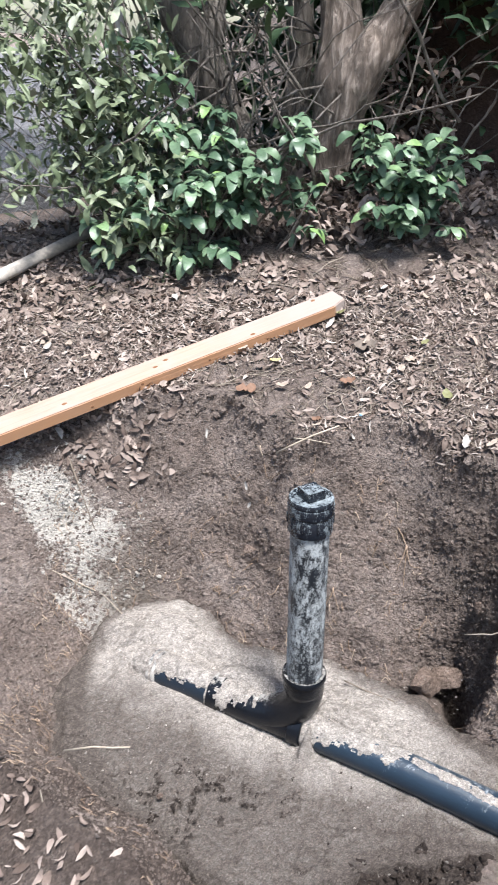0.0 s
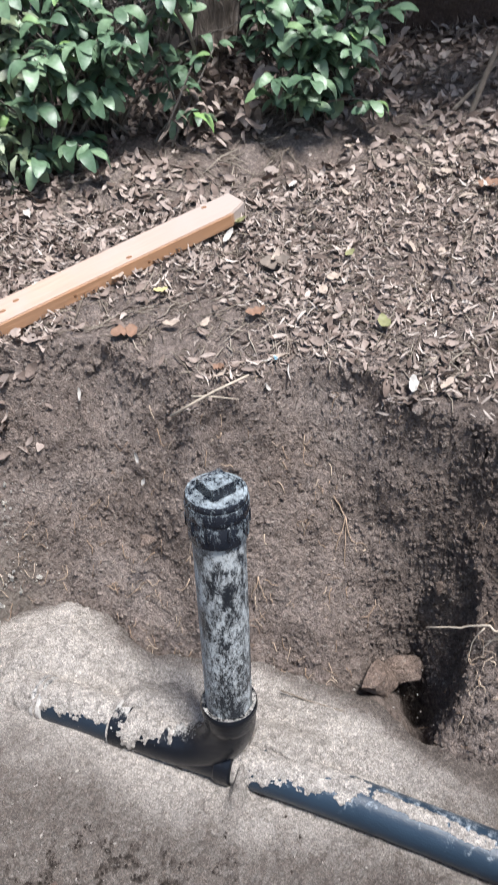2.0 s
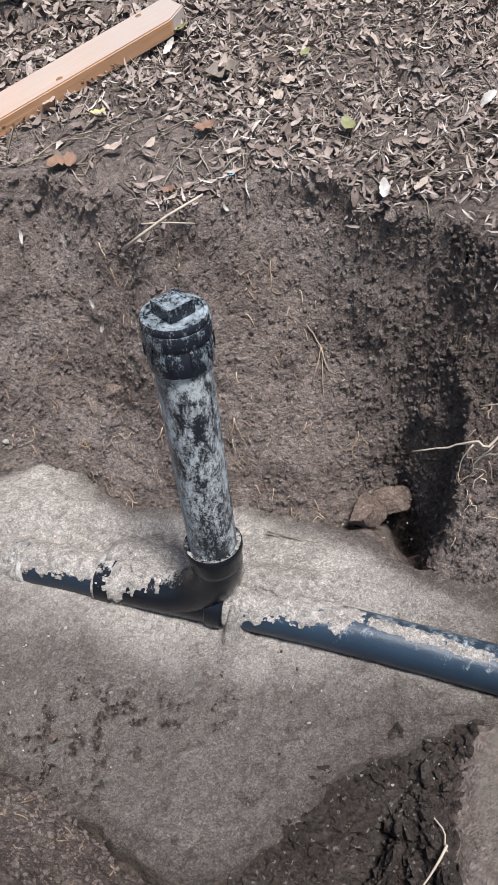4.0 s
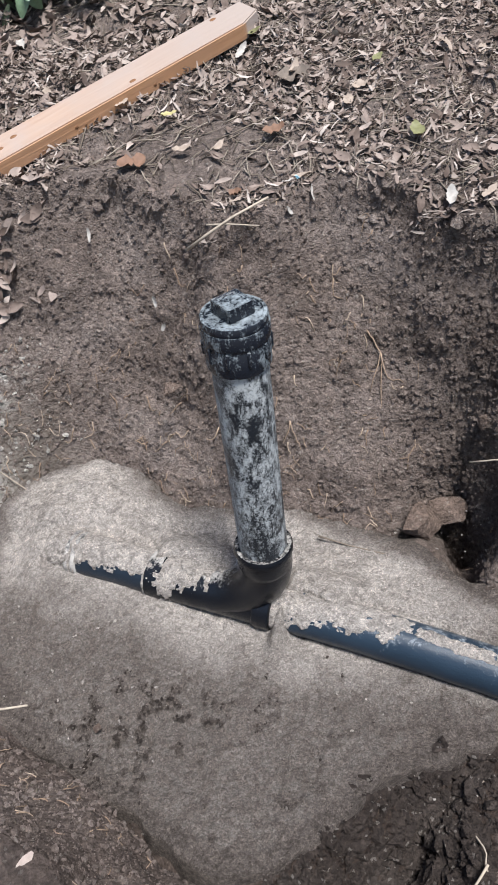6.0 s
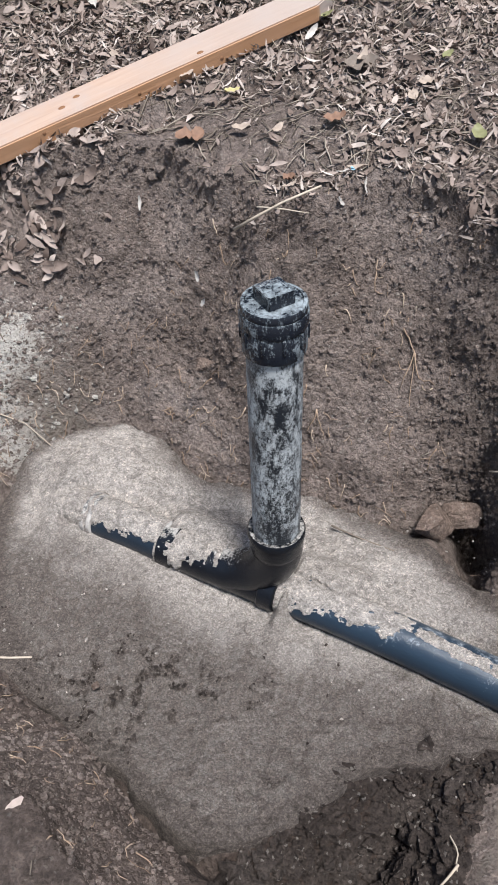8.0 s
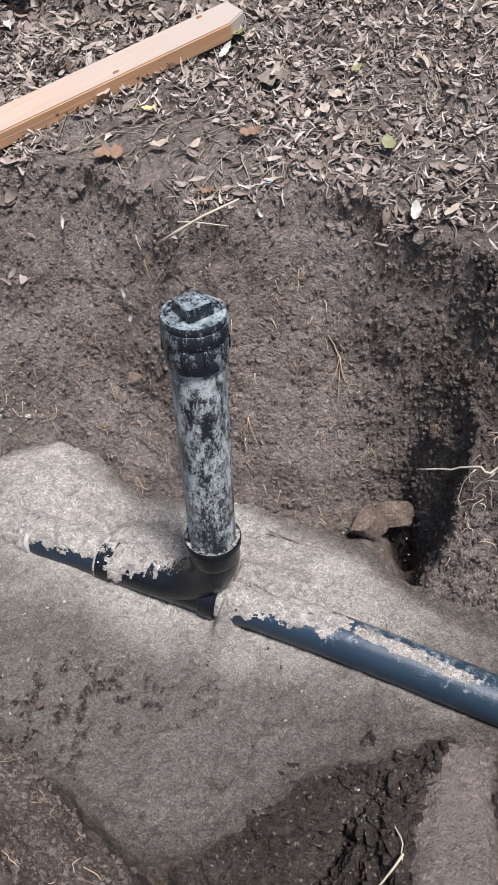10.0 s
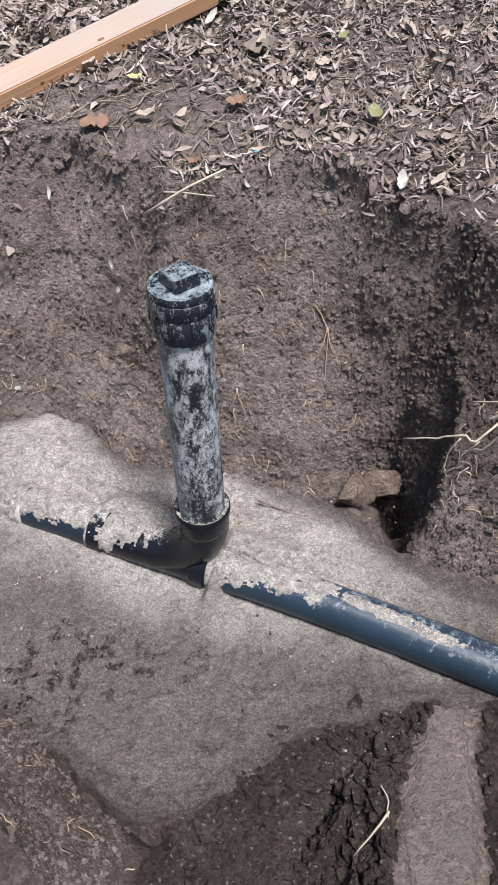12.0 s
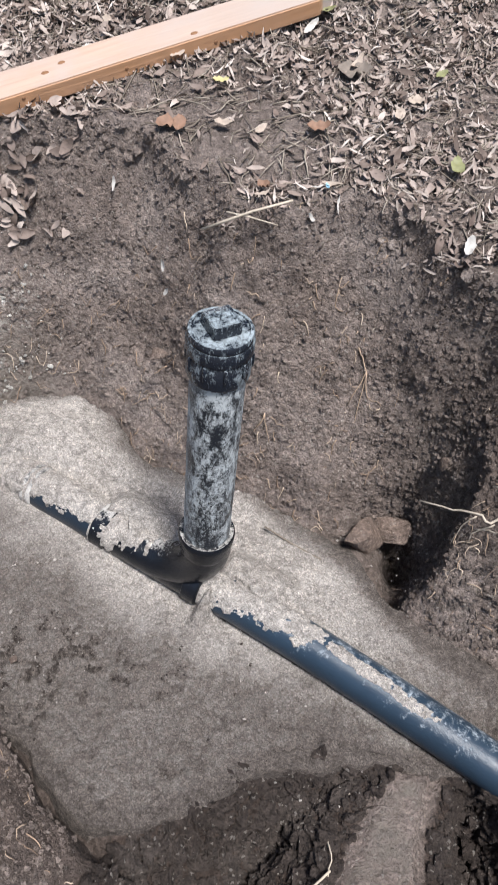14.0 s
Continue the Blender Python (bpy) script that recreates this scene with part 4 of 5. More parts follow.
for i in range(1100):
    x, y = rnd.uniform(-0.95, 1.15), rnd.uniform(1.95, 3.05)
    s = float(surface(x, y)[1][0])
    if s < 0.99:
        continue
    L = rnd.uniform(0.03, 0.11) if rnd.random() < 0.85 else rnd.uniform(0.12, 0.26)
    a = rnd.uniform(0, 6.28)
    if float(surface(x + math.cos(a) * L * 0.5, y + math.sin(a) * L * 0.5)[1][0]) < 0.97 or float(surface(x - math.cos(a) * L * 0.5, y - math.sin(a) * L * 0.5)[1][0]) < 0.97:
        continue
    pts = [on_ground(x + math.cos(a) * L * t + rnd.gauss(0, 0.003), y + math.sin(a) * L * t + rnd.gauss(0, 0.003), rnd.uniform(0.002, 0.012)) for t in (-0.5, -0.2, 0.15, 0.5)]
    r = rnd.uniform(0.0007, 0.0019)
    pieces.append(tube(pts, [r, r, r * 0.9, r * 0.7], 4))
v, f = join(pieces)
tagged(mesh_object("twigs", v, f, TWIG), "thin dry twigs and straw lying among the leaves", "twigs", kind="stuff")

# fine roots hanging out of the cut walls
pieces = []
for i in range(3800):
    x, y = rnd.uniform(-0.6, 0.85), rnd.uniform(1.05, 2.16)
    s = float(surface(x, y)[1][0])
    if not 0.06 < s < 0.97:
        continue
    if y < 1.5 and rnd.random() < 0.75:
        continue
    p = on_ground(x, y, 0.003)
    L = rnd.uniform(0.015, 0.075)
    n = 5
    a = rnd.uniform(0, 6.28)
    pts = []
    for k in range(n):
        a += rnd.gauss(0, 0.5)
        x, y = x + math.cos(a) * L / n * 0.7, y + math.sin(a) * L / n * 0.5
        pts.append(on_ground(x, y, rnd.uniform(0.003, 0.008)))
    if max(p.z for p in pts) - min(p.z for p in pts) > 0.04:
        continue
    r = rnd.uniform(0.0005, 0.0013)
    pieces.append(tube(pts, [r * 1.2, r, r, r * 0.8, r * 0.5], 4))
v, f = join(pieces)
tagged(mesh_object("root_hairs", v, f, FIBRE), "fine brown root hairs sticking out of the pit walls", "roots", kind="stuff")


# short pale straws on the walls and in the litter
pieces = []
for i in range(2600):
    if i < 140:
        x, y, L, lo = rnd.uniform(-0.6, 0.72), rnd.uniform(1.05, 2.2), rnd.uniform(0.008, 0.03), 0.05
    else:
        x, y, L, lo = rnd.uniform(-1.0, 1.15), rnd.uniform(2.0, 2.9), rnd.uniform(0.012, 0.05), 0.99
    if float(surface(x, y)[1][0]) < lo:
        continue
    a, b = on_ground(x, y, 0.005), rnd.uniform(0, 6.28)
    q = on_ground(x + 0.01 * math.cos(b), y + 0.01 * math.sin(b), 0.006)
    d = (q - a).normalized() * L
    r = rnd.uniform(0.0006, 0.0014)
    pieces.append(tube([a, a + d * 0.5 + Vector((rnd.gauss(0, 0.001), rnd.gauss(0, 0.001), 0.001)), a + d], [r, r, r * 0.7], 4))
v, f = join(pieces)
tagged(mesh_object("straw", v, f, TWIG), "short bits of pale straw on soil and litter", "straw", kind="stuff")


def root_bundle(name, lines, radius, mat, label):
    """Each line of points is one root of the bundle."""
    at = Vector(lines[0][0])
    e = thing(name, at, label, "root")
    for i, line in enumerate(lines):
        pts = []
        rr = random.Random(i)
        for a, b in zip(line[:-1], line[1:]):
            a, b = Vector(a), Vector(b)
            pts += [a.lerp(b, t) + Vector([rr.gauss(0, 0.0018) for _ in range(3)]) * (t > 0) for t in (0, 0.33, 0.66)]
        pts.append(Vector(line[-1]))
        r = radius[i % len(radius)]
        v, f = tube(pts, list(np.linspace(r, r * 0.55, len(pts))), 8)
        under(mesh_object("rootlet", v, f, mat), e)
    return e


root_bundle("exposed_roots", [
    [(0.877, 1.613, 0.477), (0.736, 1.613, 0.440), (0.693, 1.641, 0.402), (0.666, 1.664, 0.363)],
    [(0.764, 1.749, 0.318), (0.662, 1.670, 0.302), (0.637, 1.687, 0.303), (0.606, 1.715, 0.269), (0.554, 1.760, 0.228)],
    [(0.877, 1.613, 0.465), (0.734, 1.613, 0.453), (0.690, 1.641, 0.427), (0.641, 1.687, 0.385)],
    [(0.877, 1.613, 0.488), (0.730, 1.602, 0.476), (0.699, 1.630, 0.465), (0.666, 1.664, 0.445)],
    [(0.877, 1.613, 0.443), (0.742, 1.596, 0.413), (0.721, 1.607, 0.387), (0.716, 1.613, 0.342), (0.725, 1.605, 0.305), (0.727, 1.603, 0.257)],
    [(0.716, 1.613, 0.342), (0.712, 1.616, 0.286), (0.690, 1.636, 0.227)],
    [(0.638, 1.684, 0.298), (0.625, 1.694, 0.248), (0.623, 1.697, 0.190)],
    [(0.664, 1.659, 0.313), (0.648, 1.674, 0.269), (0.640, 1.681, 0.221)],
    [(0.694, 1.632, 0.368), (0.671, 1.654, 0.296), (0.643, 1.679, 0.268)],
    [(0.743, 1.588, 0.408), (0.739, 1.592, 0.363), (0.737, 1.594, 0.316)],
    [(0.712, 1.616, 0.339), (0.724, 1.605, 0.297), (0.737, 1.593, 0.263)]],
    (0.0046, 0.0027, 0.0022, 0.0024, 0.0032, 0.0026, 0.0015, 0.0016, 0.0020, 0.0020, 0.0018), ROOT, "pale cut roots jutting from the pit wall")
root_bundle("hanging_root", [[on_ground(0.393, 2.015, 0.006), on_ground(0.409, 2.005, 0.008), on_ground(0.422, 1.990, 0.008), on_ground(0.399, 1.962, 0.010)],
    [on_ground(0.422, 1.990, 0.008), on_ground(0.434, 1.965, 0.010), on_ground(0.466, 1.952, 0.008)],
    [on_ground(0.424, 1.988, 0.008), on_ground(0.420, 1.950, 0.010), on_ground(0.430, 1.930, 0.008)]], (0.0016, 0.0012, 0.0010), FIBRE, "branched tan rootlet on the back wall")
root_bundle("hanging_root", [[on_ground(0.231, 1.953, 0.006), on_ground(0.225, 1.945, 0.008), on_ground(0.214, 1.940, 0.008)],
    [on_ground(0.231, 1.953, 0.006), on_ground(0.240, 1.943, 0.008), on_ground(0.250, 1.932, 0.008)]], (0.0014, 0.0012), FIBRE, "small orange-tan rootlet on the back wall")
root_bundle("hanging_root", [[on_ground(0.49, 1.29, 0.008), on_ground(0.447, 1.241, 0.012), on_ground(0.456, 1.176, 0.012), on_ground(0.452, 1.140, 0.012)],
    [on_ground(0.455, 1.15, 0.012), on_ground(0.43, 1.125, 0.012), on_ground(0.393, 1.099, 0.012)]], (0.0020, 0.0024), ROOT, "pale rootlet in the dark near wall")

# loose sticks, each its own thing


def stick(points, r, label, mat=TWIG):
    pts = [Vector(p) for p in points]
    v, f = tube(pts, list(np.linspace(r, r * 0.6, len(pts))), 7, wobble=0.12)
    return tagged(mesh_object("stick", v, f, mat), label, "stick", "loose sticks")


stick([(0.056, 2.062, 0.560), (0.104, 2.050, 0.597), (0.147, 2.048, 0.624), (0.217, 2.060, 0.652)], 0.0034, "split pale stick caught on the rim of the pit", ROOT)
stick([(0.099, 2.052, 0.612), (0.139, 2.048, 0.612), (0.197, 2.050, 0.602)], 0.0018, "thin straw crossing a stick on the rim", ROOT)
stick([(-0.36, 1.335, 0.20), (-0.29, 1.318, 0.237), (-0.25, 1.314, 0.242), (-0.212, 1.312, 0.250)], 0.0024, "bare pale stick poking from the near bank", ROOT)
stick([on_ground(-0.58, 2.02, 0.006), on_ground(-0.44, 2.04, 0.006), on_ground(-0.27, 1.985, 0.008)], 0.0018, "long dry straw on the pit edge", ROOT)
stick([on_ground(-0.56, 2.20, 0.010), on_ground(-0.47, 2.12, 0.008), on_ground(-0.37, 2.02, 0.008)], 0.0020, "thin dry stick sliding into the pit")
stick([(0.27, 1.800, 0.012), (0.33, 1.772, 0.006), (0.40, 1.742, 0.004)], 0.0022, "thin brown twig on the sand by the wall")


# single leaves that stand out
def single_leaf(x, y, length, width, turn, colour, label, lift=0.008, curl=0.3):
    v, f = leaf_blade(length, width, curl, 0.4, 9)
    rag = random.Random(int(x * 7919 + y * 104729))
    for k in range(len(v)):
        v[k, 1] *= rag.uniform(0.72, 1.08)
        v[k, 2] += rag.gauss(0, 0.07) * width
    z, e = float(surface(x, y)[0][0]), 0.02
    up = Vector((-(float(surface(x + e, y)[0][0]) - z) / e, -(float(surface(x, y + e)[0][0]) - z) / e, 1.0)).normalized()
    q = up.to_track_quat("Z", "Y").to_matrix().to_4x4() @ Matrix.Rotation(turn, 4, "Z")
    ob = mesh_object("leaf", v, f, colour)
    ob.matrix_world = Matrix.Translation(Vector((x, y, z + 0.004)) + up * lift) @ q
    return tagged(ob, label, "leaf", "loose single leaves")


WHITE = island_material("bleached_leaf", ((0.0, (0.38, 0.355, 0.32)), (1.0, (0.46, 0.43, 0.39))), 0.7, 0.3)
YELLOW = island_material("yellow_leaf", ((0.0, (0.42, 0.36, 0.16)), (1.0, (0.48, 0.43, 0.22))), 0.6, 0.3)
LIME = island_material("yellow_green_leaf", ((0.0, (0.17, 0.165, 0.075)), (1.0, (0.22, 0.22, 0.11))), 0.6, 0.3)
RUST = island_material("rusty_leaf", ((0.0, (0.17, 0.10, 0.068)), (1.0, (0.23, 0.135, 0.09))), 0.7, 0.3)
TAN = island_material("tan_leaf", ((0.0, (0.29, 0.23, 0.18)), (1.0, (0.38, 0.31, 0.255))), 0.7, 0.3)
GREYLEAF = island_material("grey_leaf", ((0.0, (0.15, 0.122, 0.10)), (1.0, (0.19, 0.158, 0.132))), 0.8, 0.2)
BLUE = island_material("blue_plastic", ((0.0, (0.25, 0.48, 0.62)), (1.0, (0.3, 0.55, 0.7))), 0.5, 0.4)
for x, y, L, w, a, m, lab in (
        (-0.021, 2.142, 0.026, 0.012, 1.9, WHITE, "small bleached leaf stuck to the wall"), (-0.010, 2.125, 0.020, 0.010, 1.2, WHITE, "small bleached leaf stuck to the wall"),
        (0.240, 2.072, 0.032, 0.013, 2.3, WHITE, "small bleached leaf stuck to the wall"), (0.287, 2.101, 0.036, 0.011, 0.9, WHITE, "narrow bleached leaf stuck to the wall"),
        (0.262, 2.112, 0.034, 0.007, 2.6, WHITE, "narrow bleached leaf stuck to the wall"), (-0.151, 2.237, 0.030, 0.009, 1.6, WHITE, "narrow bleached leaf stuck to the wall"),
        (0.287, 2.119, 0.040, 0.017, 1.7, TAN, "tan dry leaf on the rim of the pit"), (0.163, 2.090, 0.036, 0.012, 1.9, TAN, "tan dry leaf hanging on the wall"),
        (0.037, 2.382, 0.034, 0.022, 1.7, YELLOW, "pale yellow leaf on bare soil"), (0.061, 2.268, 0.038, 0.020, 0.3, TAN, "tan dry leaf on bare soil"),
        (0.513, 2.180, 0.042, 0.030, 2.2, LIME, "dull yellow-green leaf among dry litter"), (0.304, 2.428, 0.070, 0.048, 0.4, GREYLEAF, "broad grey flake of dry leaf"),
        (0.235, 2.630, 0.042, 0.014, 0.7, LIME, "bright yellow-green leaf beside a board"), (0.478, 2.429, 0.030, 0.020, 1.2, LIME, "pale green leaf among dry litter"),
        (0.247, 2.268, 0.045, 0.030, 0.5, RUST, "rust-brown crumpled leaf in the litter"), (-0.058, 2.262, 0.045, 0.034, 0.2, RUST, "rust-brown curled leaf on bare soil"),
        (-0.030, 2.272, 0.040, 0.030, 1.4, RUST, "rust-brown curled leaf on bare soil"), (0.165, 2.118, 0.034, 0.024, 0.8, RUST, "rust-brown leaf under a stick"),
        (0.545, 2.016, 0.036, 0.022, 1.8, WHITE, "bleached leaf on the rim of the pit"), (0.600, 1.985, 0.040, 0.016, 1.1, TAN, "tan dry leaf hanging over the rim"),
        (0.278, 2.114, 0.020, 0.008, 0.8, BLUE, "scrap of pale blue plastic on the rim"), (0.86, 2.63, 0.06, 0.04, 0.4, RUST, "orange-brown dead leaf cluster on the slope"),
        (0.90, 2.61, 0.05, 0.035, 1.4, RUST, "orange-brown dead leaf cluster on the slope"), (0.43, 2.35, 0.034, 0.026, 0.6, TAN, "pale round dry leaf"), (0.40, 2.31, 0.034, 0.024, 2.0, TAN, "pale round dry leaf")):
    single_leaf(x, y, L, w, a, m, lab, 0.014)
for i in range(50):
    x, y = rnd.uniform(-0.9, 1.0), rnd.uniform(2.2, 3.0)
    if float(surface(x, y)[1][0]) > 0.99:
        single_leaf(x, y, rnd.uniform(0.025, 0.05), rnd.uniform(0.012, 0.024), rnd.uniform(0, 6.3), TAN if rnd.random() < 0.85 else WHITE, "pale dry leaf on top of the litter", 0.016, rnd.uniform(-0.3, 0.7))


# ---- trees ----
def tree(at, stems, label, mat, sides=20):
    e = thing("tree", at, label, "tree")
    for name, pts, radii in stems:
        curve = []
        for i in range(len(pts) - 1):
            a, b = Vector(pts[i]), Vector(pts[i + 1])
            curve += [(a.lerp(b, t), radii[i] + (radii[i + 1] - radii[i]) * t) for t in np.linspace(0, 1, 10)[:-1]]
        curve.append((Vector(pts[-1]), radii[-1]))
        v, f = tube([c[0] for c in curve], [c[1] for c in curve], 40)
        V = np.array(v)
        c = np.repeat(np.array([c[0][:] for c in curve]), 40, 0)
        out = (V - c) / np.linalg.norm(V - c, axis=1)[:, None]
        stretch = V * np.array([1, 1, 0.25])
        V = V + out * (0.010 * fbm(stretch, 28, 3, 0.6, 3) + 0.014 * vnoise(V, 7, 5))[:, None]
        under(mesh_object(name, V, f, mat), e)
    return e


old_tree = tree((0.19, 3.30, 0.90), [
    ("trunk", [(0.17, 3.30, 0.72), (0.175, 3.30, 0.95), (0.185, 3.28, 1.2), (0.20, 3.26, 1.42), (0.195, 3.27, 1.62), (0.16, 3.32, 2.1), (0.10, 3.40, 3.0)], [0.10, 0.040, 0.042, 0.080, 0.072, 0.066, 0.05]),
    ("limb", [(0.19, 3.25, 1.10), (0.225, 3.23, 1.30), (0.29, 3.22, 1.48), (0.40, 3.23, 1.68), (0.60, 3.32, 2.05), (0.95, 3.5, 2.8)], [0.05, 0.055, 0.066, 0.058, 0.05, 0.035]),
    ("limb", [(0.12, 3.30, 0.95), (0.02, 3.38, 0.90), (-0.1, 3.5, 0.86)], [0.06, 0.045, 0.03])], "old tree with furrowed pale brown bark and a forked trunk", BARK)
tree((-0.20, 3.60, 1.0), [
    ("trunk", [(-0.10, 3.62, 0.85), (-0.20, 3.60, 1.25), (-0.36, 3.58, 1.55), (-0.56, 3.62, 1.9), (-0.8, 3.7, 2.7)], [0.10, 0.075, 0.07, 0.06, 0.045]),
    ("limb", [(-0.30, 3.60, 1.45), (-0.26, 3.62, 1.75), (-0.20, 3.7, 2.5)], [0.045, 0.04, 0.03])], "leaning grey-brown tree behind the shrubs", BARK_DARK)
tree((0.06, 3.75, 1.0), [("trunk", [(0.05, 3.75, 0.85), (0.055, 3.74, 1.5), (0.03, 3.75, 2.8)], [0.06, 0.045, 0.04])], "slim dark tree in the shade", BARK_DARK)

# bare vines and dead branches among the shrubs
pieces = []
for i in range(130):
    x = rnd.uniform(-0.85, 0.15) if i < 105 else rnd.uniform(0.25, 0.62)
    y = rnd.uniform(3.1, 3.6)
    p = on_ground(x, y) + Vector((0, 0, rnd.uniform(0, 0.5)))
    pts = crooked(p, (rnd.gauss(0, 0.7), rnd.gauss(-0.1, 0.3), rnd.uniform(0.2, 1.2)), rnd.uniform(0.4, 1.1), 9, 0.22, rnd)
    r = rnd.uniform(0.0022, 0.007)
    pieces.append(tube(pts, list(np.linspace(r, r * 0.4, len(pts))), 6))
v, f = join(pieces)
tagged(mesh_object("vines", v, f, BARK_DARK), "tangle of bare grey vines and dead twigs", "vines", kind="stuff")


def branch(points, r, label):
    pts = []
    P = [Vector(p) for p in points]
    for a, b in zip(P[:-1], P[1:]):
        pts += [a.lerp(b, t) for t in (0, 0.25, 0.5, 0.75)]
    pts.append(P[-1])
    v, f = tube(pts, list(np.linspace(r, r * 0.55, len(pts))), 9, wobble=0.08)
    return tagged(mesh_object("branch", v, f, TWIG), label, "branch")


branch([on_ground(0.90, 3.0, -0.02), (0.935, 3.0, 1.06), (0.972, 3.0, 1.18), (0.965, 3.0, 1.36), (0.99, 3.0, 1.7)], 0.0085, "bare upright sapling stem")
branch([(0.78, 2.98, 1.64), (0.841, 2.98, 1.597), (0.93, 2.96, 1.53), (1.1, 2.95, 1.36)], 0.010, "bare pale branch hanging across")
branch([on_ground(0.86, 3.02, 0.01), on_ground(0.95, 3.08, 0.06), on_ground(1.08, 3.15, 0.16)], 0.007, "dead branch propped on the slope")


# ---- shrubs ----
def leaf_mesh(name, L, w, curl, fold, mat):
    v, f = leaf_blade(L, w * 0.94, curl, fold, 8, 1.35)
    v[:, 0] += L * 0.5
    me = bpy.data.meshes.new(name)
    me.from_pydata(v.tolist(), [], f.tolist())
    me.polygons.foreach_set("use_smooth", [True] * len(me.polygons))
    me.materials.append(mat)
    return me


LEAVES = [leaf_mesh("leaf", L, w, c, fo, LEAF) for L, w, c, fo in ((0.085, 0.044, -0.35, 0.2), (0.10, 0.048, -0.5, 0.25), (0.07, 0.038, -0.2, 0.12), (0.092, 0.043, -0.7, 0.25))]


def shrub(base, tips, label, seed, per=9, size=1.0):
    """Stems from the base to each tip, with a rosette of drooping leaves at the end and a few along the stem."""
    r = random.Random(seed)
    base = Vector(base)
    e = thing("shrub", base, label, "shrub")
    for tip in tips:
        tip = Vector(tip)
        foot = base + Vector((r.gauss(0, 0.03), r.gauss(0, 0.03), 0))
        mid = foot.lerp(tip, 0.55) + Vector((r.gauss(0, 0.03), r.gauss(0, 0.03), 0.05))
        pts = [foot.lerp(mid, t).lerp(mid.lerp(tip, t), t) for t in np.linspace(0, 1, 8)]
        v, f = tube(pts, list(np.linspace(0.0045, 0.0018, 8)), 6)
        under(mesh_object("stem", v, f, BARK_DARK), e)
        way = (pts[-1] - pts[-3]).normalized()
        for k in range(per):
            t = 1.0 if k < per * 0.6 else r.uniform(0.55, 0.95)
            p = pts[min(7, int(t * 7))] + Vector((r.gauss(0, 0.008), r.gauss(0, 0.008), r.gauss(0, 0.008)))
            a = 2.4 * k + r.uniform(-0.4, 0.4)
            d = Vector((math.cos(a), math.sin(a) - 0.25, r.uniform(-1.15, 0.0))) + way * 0.4
            d.normalize()
            up = Vector((r.gauss(0, 0.25), -0.35 + r.gauss(0, 0.25), 1.0))
            up = (up - up.dot(d) * d).normalized()
            side = up.cross(d)
            s = size * r.uniform(0.65, 1.15)
            lf = new("leaf", r.choice(LEAVES))
            lf.parent = e
            q = p - base
            lf.matrix_basis = Matrix(((d.x * s, side.x * s, up.x * s, q.x), (d.y * s, side.y * s, up.y * s, q.y), (d.z * s, side.z * s, up.z * s, q.z), (0, 0, 0, 1)))
    return e


def cloud(n, x, y, z, seed):
    r = random.Random(seed)
    return [(r.uniform(*x), r.uniform(*y), r.uniform(*z)) for _ in range(n)]


shrub((0.46, 3.15, 0.90), cloud(40, (0.27, 0.64), (2.92, 3.12), (1.00, 1.30), 1), "low shrub with glossy dark green leaves beside the trunk", 1, 9, 0.82)
shrub((-0.12, 3.20, 0.88), cloud(38, (-0.42, 0.10), (2.92, 3.16), (1.02, 1.36), 2), "leafy shrub with glossy green leaves before the trees", 2, 9, 0.82)
shrub((-0.30, 3.10, 0.84), cloud(32, (-0.62, -0.10), (2.86, 3.08), (0.86, 1.16), 3), "low leafy shrub spreading over the litter", 3, 9, 0.85)
shrub((-0.42, 3.30, 0.90), cloud(11, (-0.66, -0.36), (3.08, 3.3), (1.25, 1.55), 4), "tall leafy shoots against the tree trunks", 4, 8)
shrub((0.06, 3.05, 0.87), cloud(6, (0.03, 0.20), (2.98, 3.10), (0.93, 1.14), 5), "small green seedling at the foot of the tree", 5, 5, 0.7)


def foliage(name, boxes, per_m, length, mat, label, category, seed, droop=0.5, slim=(0.3, 0.5), parent=None):
    """Joined leaves in clumps, inside boxes given as centre and half size."""
    g = np.random.default_rng(seed)
    V, Fa, off = [], [], 0
    for (bx, by, bz), (hx, hy, hz), n in boxes:
        centres = np.array((bx, by, bz)) + g.uniform(-1, 1, (max(3, n // 22), 3)) * (hx, hy, hz)
        for i in range(n):
            c = centres[g.integers(len(centres))] + g.normal(0, 0.07 * per_m, 3)
            L = length * g.uniform(0.6, 1.25)
            v, f = leaf_blade(L, L * g.uniform(*slim), g.uniform(-0.6, 0.2), g.uniform(0.0, 0.4), 3)
            d = Vector((g.normal(0, 1), g.normal(0, 1) - 0.2, g.normal(0, 0.6) - droop)).normalized()
            up = Vector((g.normal(0, 0.4), g.normal(0, 0.4) - 0.3, 1.0))
            up = (up - up.dot(d) * d).normalized()
            side = up.cross(d)
            R = np.array([d[:], side[:], up[:]])
            V.append(v @ R + c)
            Fa.append(f + off)
            off += len(v)
    ob = mesh_object(name, np.concatenate(V), np.concatenate(Fa), mat)
    if parent:
        return under(ob, parent)
    return tagged(ob, label, category, kind="stuff")


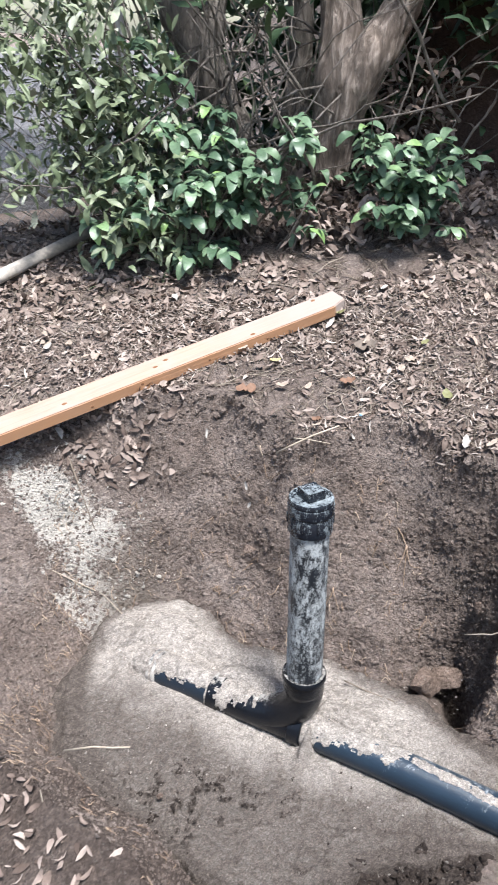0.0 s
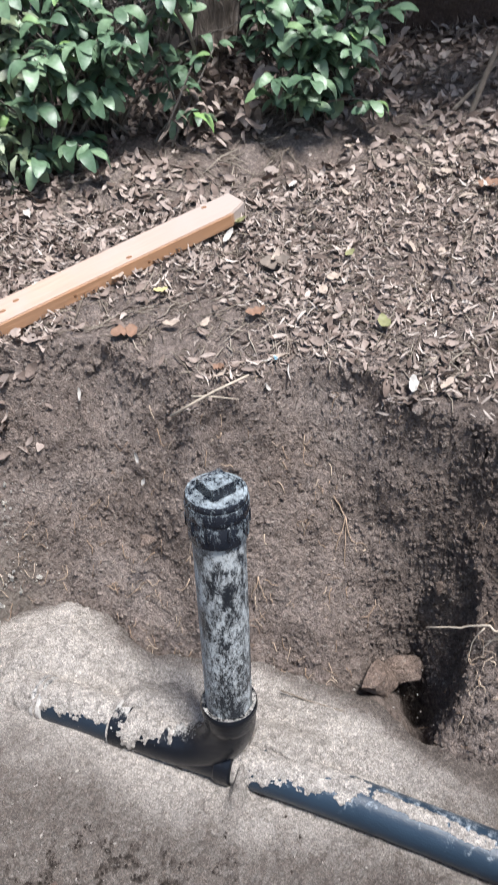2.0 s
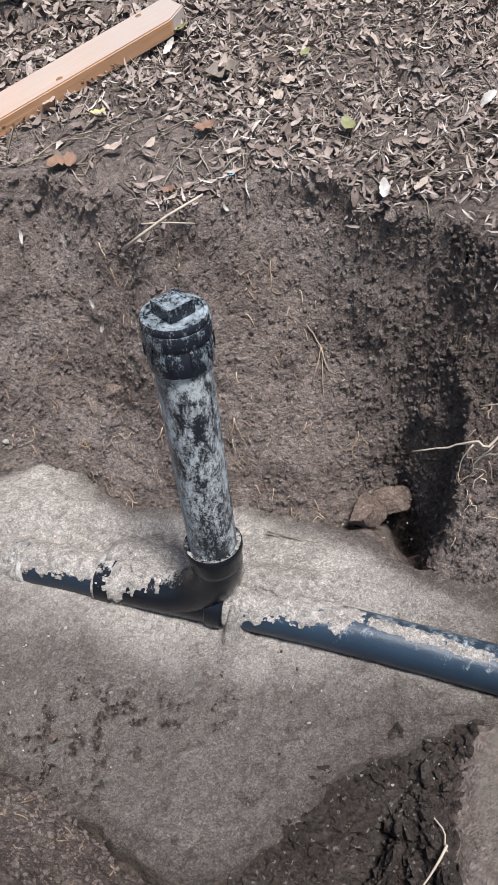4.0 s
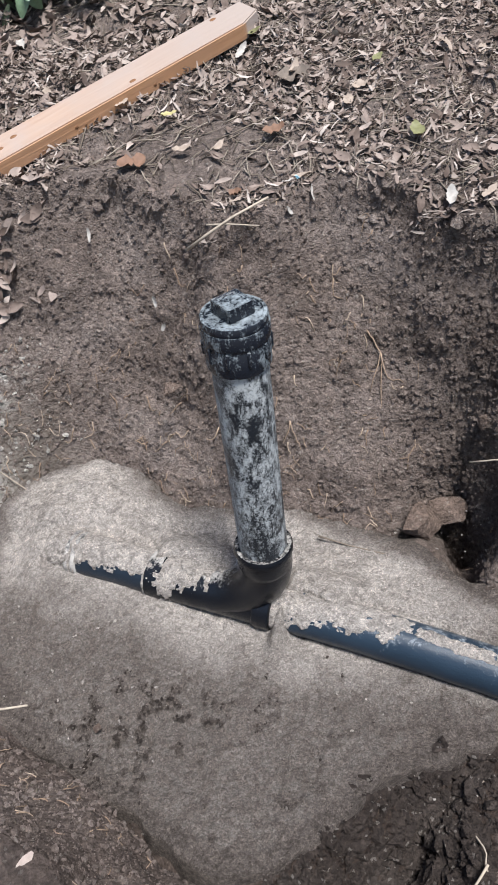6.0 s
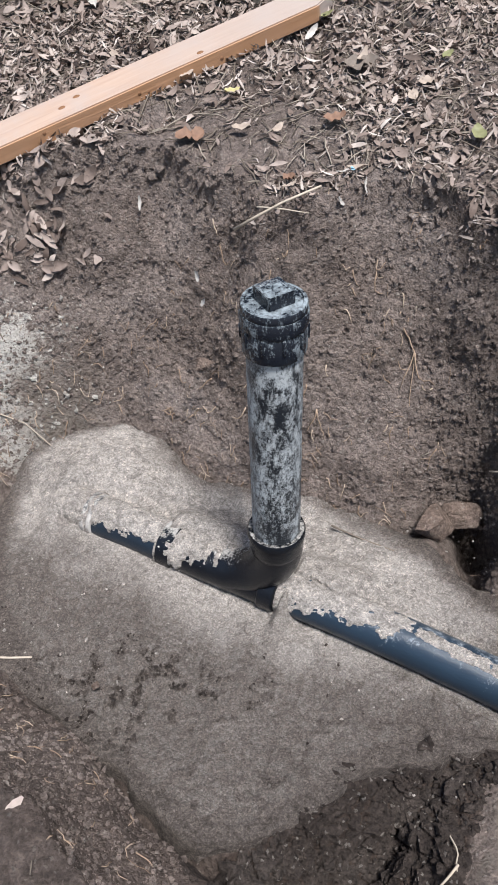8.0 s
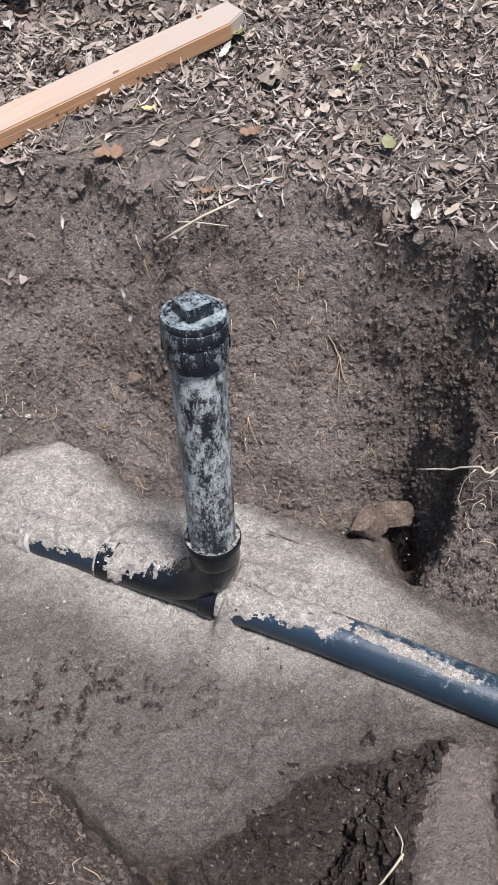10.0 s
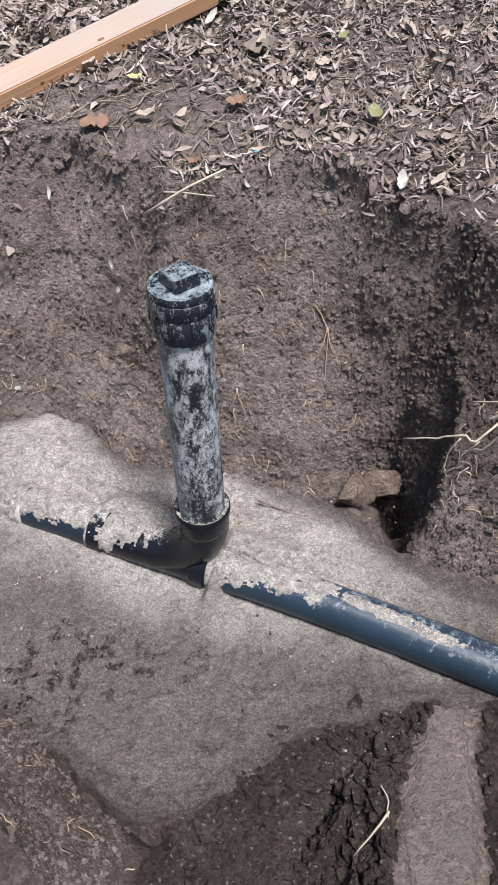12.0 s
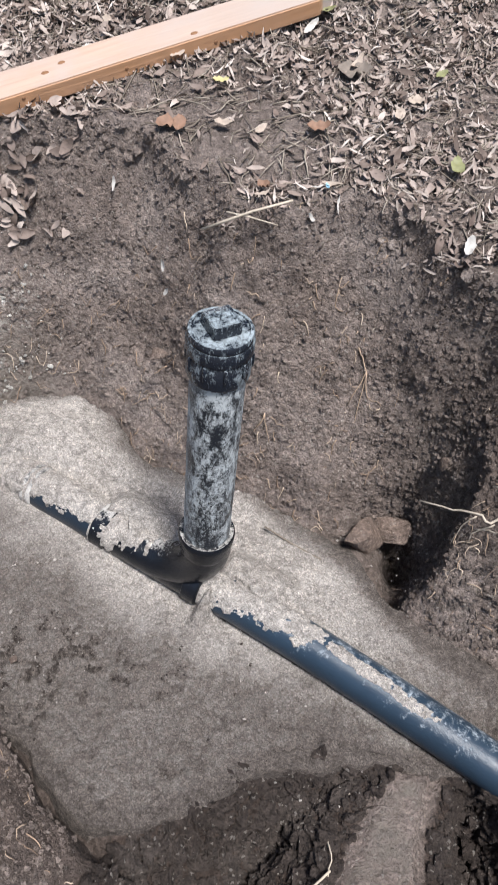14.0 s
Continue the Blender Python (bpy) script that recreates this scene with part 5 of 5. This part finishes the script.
willow = foliage("olive_foliage", [((-0.66, 3.15, 1.27), (0.22, 0.16, 0.27), 900), ((-0.98, 3.2, 1.50), (0.28, 0.25, 0.17), 420), ((-0.58, 3.10, 1.42), (0.20, 0.15, 0.26), 260), ((-0.48, 2.98, 0.95), (0.16, 0.10, 0.10), 330), ((-1.02, 3.15, 1.34), (0.30, 0.20, 0.26), 750), ((-0.85, 3.2, 1.68), (0.45, 0.2, 0.14), 420)],
                 0.9, 0.062, LEAF_DULL, "dusty olive shrub with slim drooping leaves by the fence", "foliage", 21, 0.8, (0.26, 0.42))
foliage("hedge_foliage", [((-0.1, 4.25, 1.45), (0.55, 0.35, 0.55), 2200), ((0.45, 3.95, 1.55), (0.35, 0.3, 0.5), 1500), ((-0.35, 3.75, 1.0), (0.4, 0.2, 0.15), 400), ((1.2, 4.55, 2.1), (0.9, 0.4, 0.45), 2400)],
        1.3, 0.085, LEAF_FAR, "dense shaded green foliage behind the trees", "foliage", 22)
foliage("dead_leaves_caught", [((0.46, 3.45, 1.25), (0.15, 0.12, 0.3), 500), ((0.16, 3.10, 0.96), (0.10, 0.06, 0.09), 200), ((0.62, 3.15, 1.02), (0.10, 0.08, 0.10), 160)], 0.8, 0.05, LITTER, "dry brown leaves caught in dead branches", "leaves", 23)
# Boxes at x 1.1 and 0.5: unseen canopy, added to shade the bank.
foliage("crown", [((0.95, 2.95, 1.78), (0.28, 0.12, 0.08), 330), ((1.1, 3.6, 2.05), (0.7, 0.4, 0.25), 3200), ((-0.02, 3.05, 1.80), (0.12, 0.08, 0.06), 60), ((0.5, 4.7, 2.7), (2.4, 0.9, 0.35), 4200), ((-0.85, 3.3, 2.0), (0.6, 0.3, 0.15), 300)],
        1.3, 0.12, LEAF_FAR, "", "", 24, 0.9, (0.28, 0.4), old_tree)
for a, b in (((0.95, 3.5, 2.8), (0.9, 2.95, 1.85)), ((0.16, 3.32, 2.1), (0.3, 3.05, 1.92)), ((-0.8, 3.7, 2.7), (-0.9, 3.3, 1.98)), ((0.95, 3.5, 2.8), (2.0, 4.2, 2.7)), ((0.10, 3.40, 3.0), (-1.2, 4.2, 2.7))):
    a, b = Vector(a), Vector(b)
    v, f = tube([a, a.lerp(b, 0.4) + Vector((0, 0, 0.1)), a.lerp(b, 0.75), b], [0.025, 0.018, 0.012, 0.006], 8)
    under(mesh_object("bough", v, f, BARK_DARK), old_tree)

# ---- fence and pavement beyond ----
fence = thing("chain_link_fence", (-1.4, 3.3, 0.75), "galvanised chain-link fence half hidden by foliage", "fence")
A, B = Vector((-2.6, 2.55, 0.60)), Vector((-0.62, 3.72, 0.86))
flen = (B - A).length
fw = (B - A).normalized()
pieces = []
for i in range(-24, int(flen / 0.065)):
    for sgn in (1, -1):
        pts = []
        for k in range(0, 21):
            h = k * 0.06
            s = i * 0.065 + (h if sgn > 0 else 1.2 - h)
            if 0 <= s <= flen:
                pts.append(A + fw * s + Vector((0, 0, h)) + Vector((0.004 * sgn * (-1) ** k, -0.006 * sgn * (-1) ** k, 0)))
        if len(pts) > 1:
            pieces.append(tube(pts, [0.0016] * len(pts), 4, caps=False))
v, f = join(pieces)
under(mesh_object("wire_mesh", v, f, STEEL), fence)
for s in (0.1, flen - 0.05):
    p = A + fw * s
    v, f = tube([p + Vector((0, 0, -0.15)), p + Vector((0, 0, 1.3))], [0.024, 0.024], 14)
    under(mesh_object("post", v, f, STEEL), fence)
v, f = tube([A + Vector((0, 0, 1.22)), B + Vector((0, 0, 1.22))], [0.018, 0.018], 12)
under(mesh_object("rail", v, f, STEEL), fence)
p0, p1 = on_ground(-1.55, 2.36, 0.03), on_ground(-0.66, 3.34, 0.03)
v, f = tube([p0, p0.lerp(p1, 0.5) + Vector((0, 0, 0.01)), p1], [0.026, 0.025, 0.022], 14, wobble=0.05)
tagged(mesh_object("wooden_pole", v, f, PALE), "bleached pale pole lying on the leaves by the fence", "pole")
bm = bmesh.new()
r = bmesh.ops.create_cube(bm, size=1.0)
bmesh.ops.scale(bm, verts=r["verts"], vec=(40, 30, 0.2))
bmesh.ops.translate(bm, verts=r["verts"], vec=(-21.0, 19.1, 0.80))
me = bpy.data.meshes.new("pavement")
bm.to_mesh(me)
bm.free()
me.materials.append(ASPHALT)
tagged(new("pavement", me), "worn light grey asphalt beyond the fence", "pavement", kind="structure")
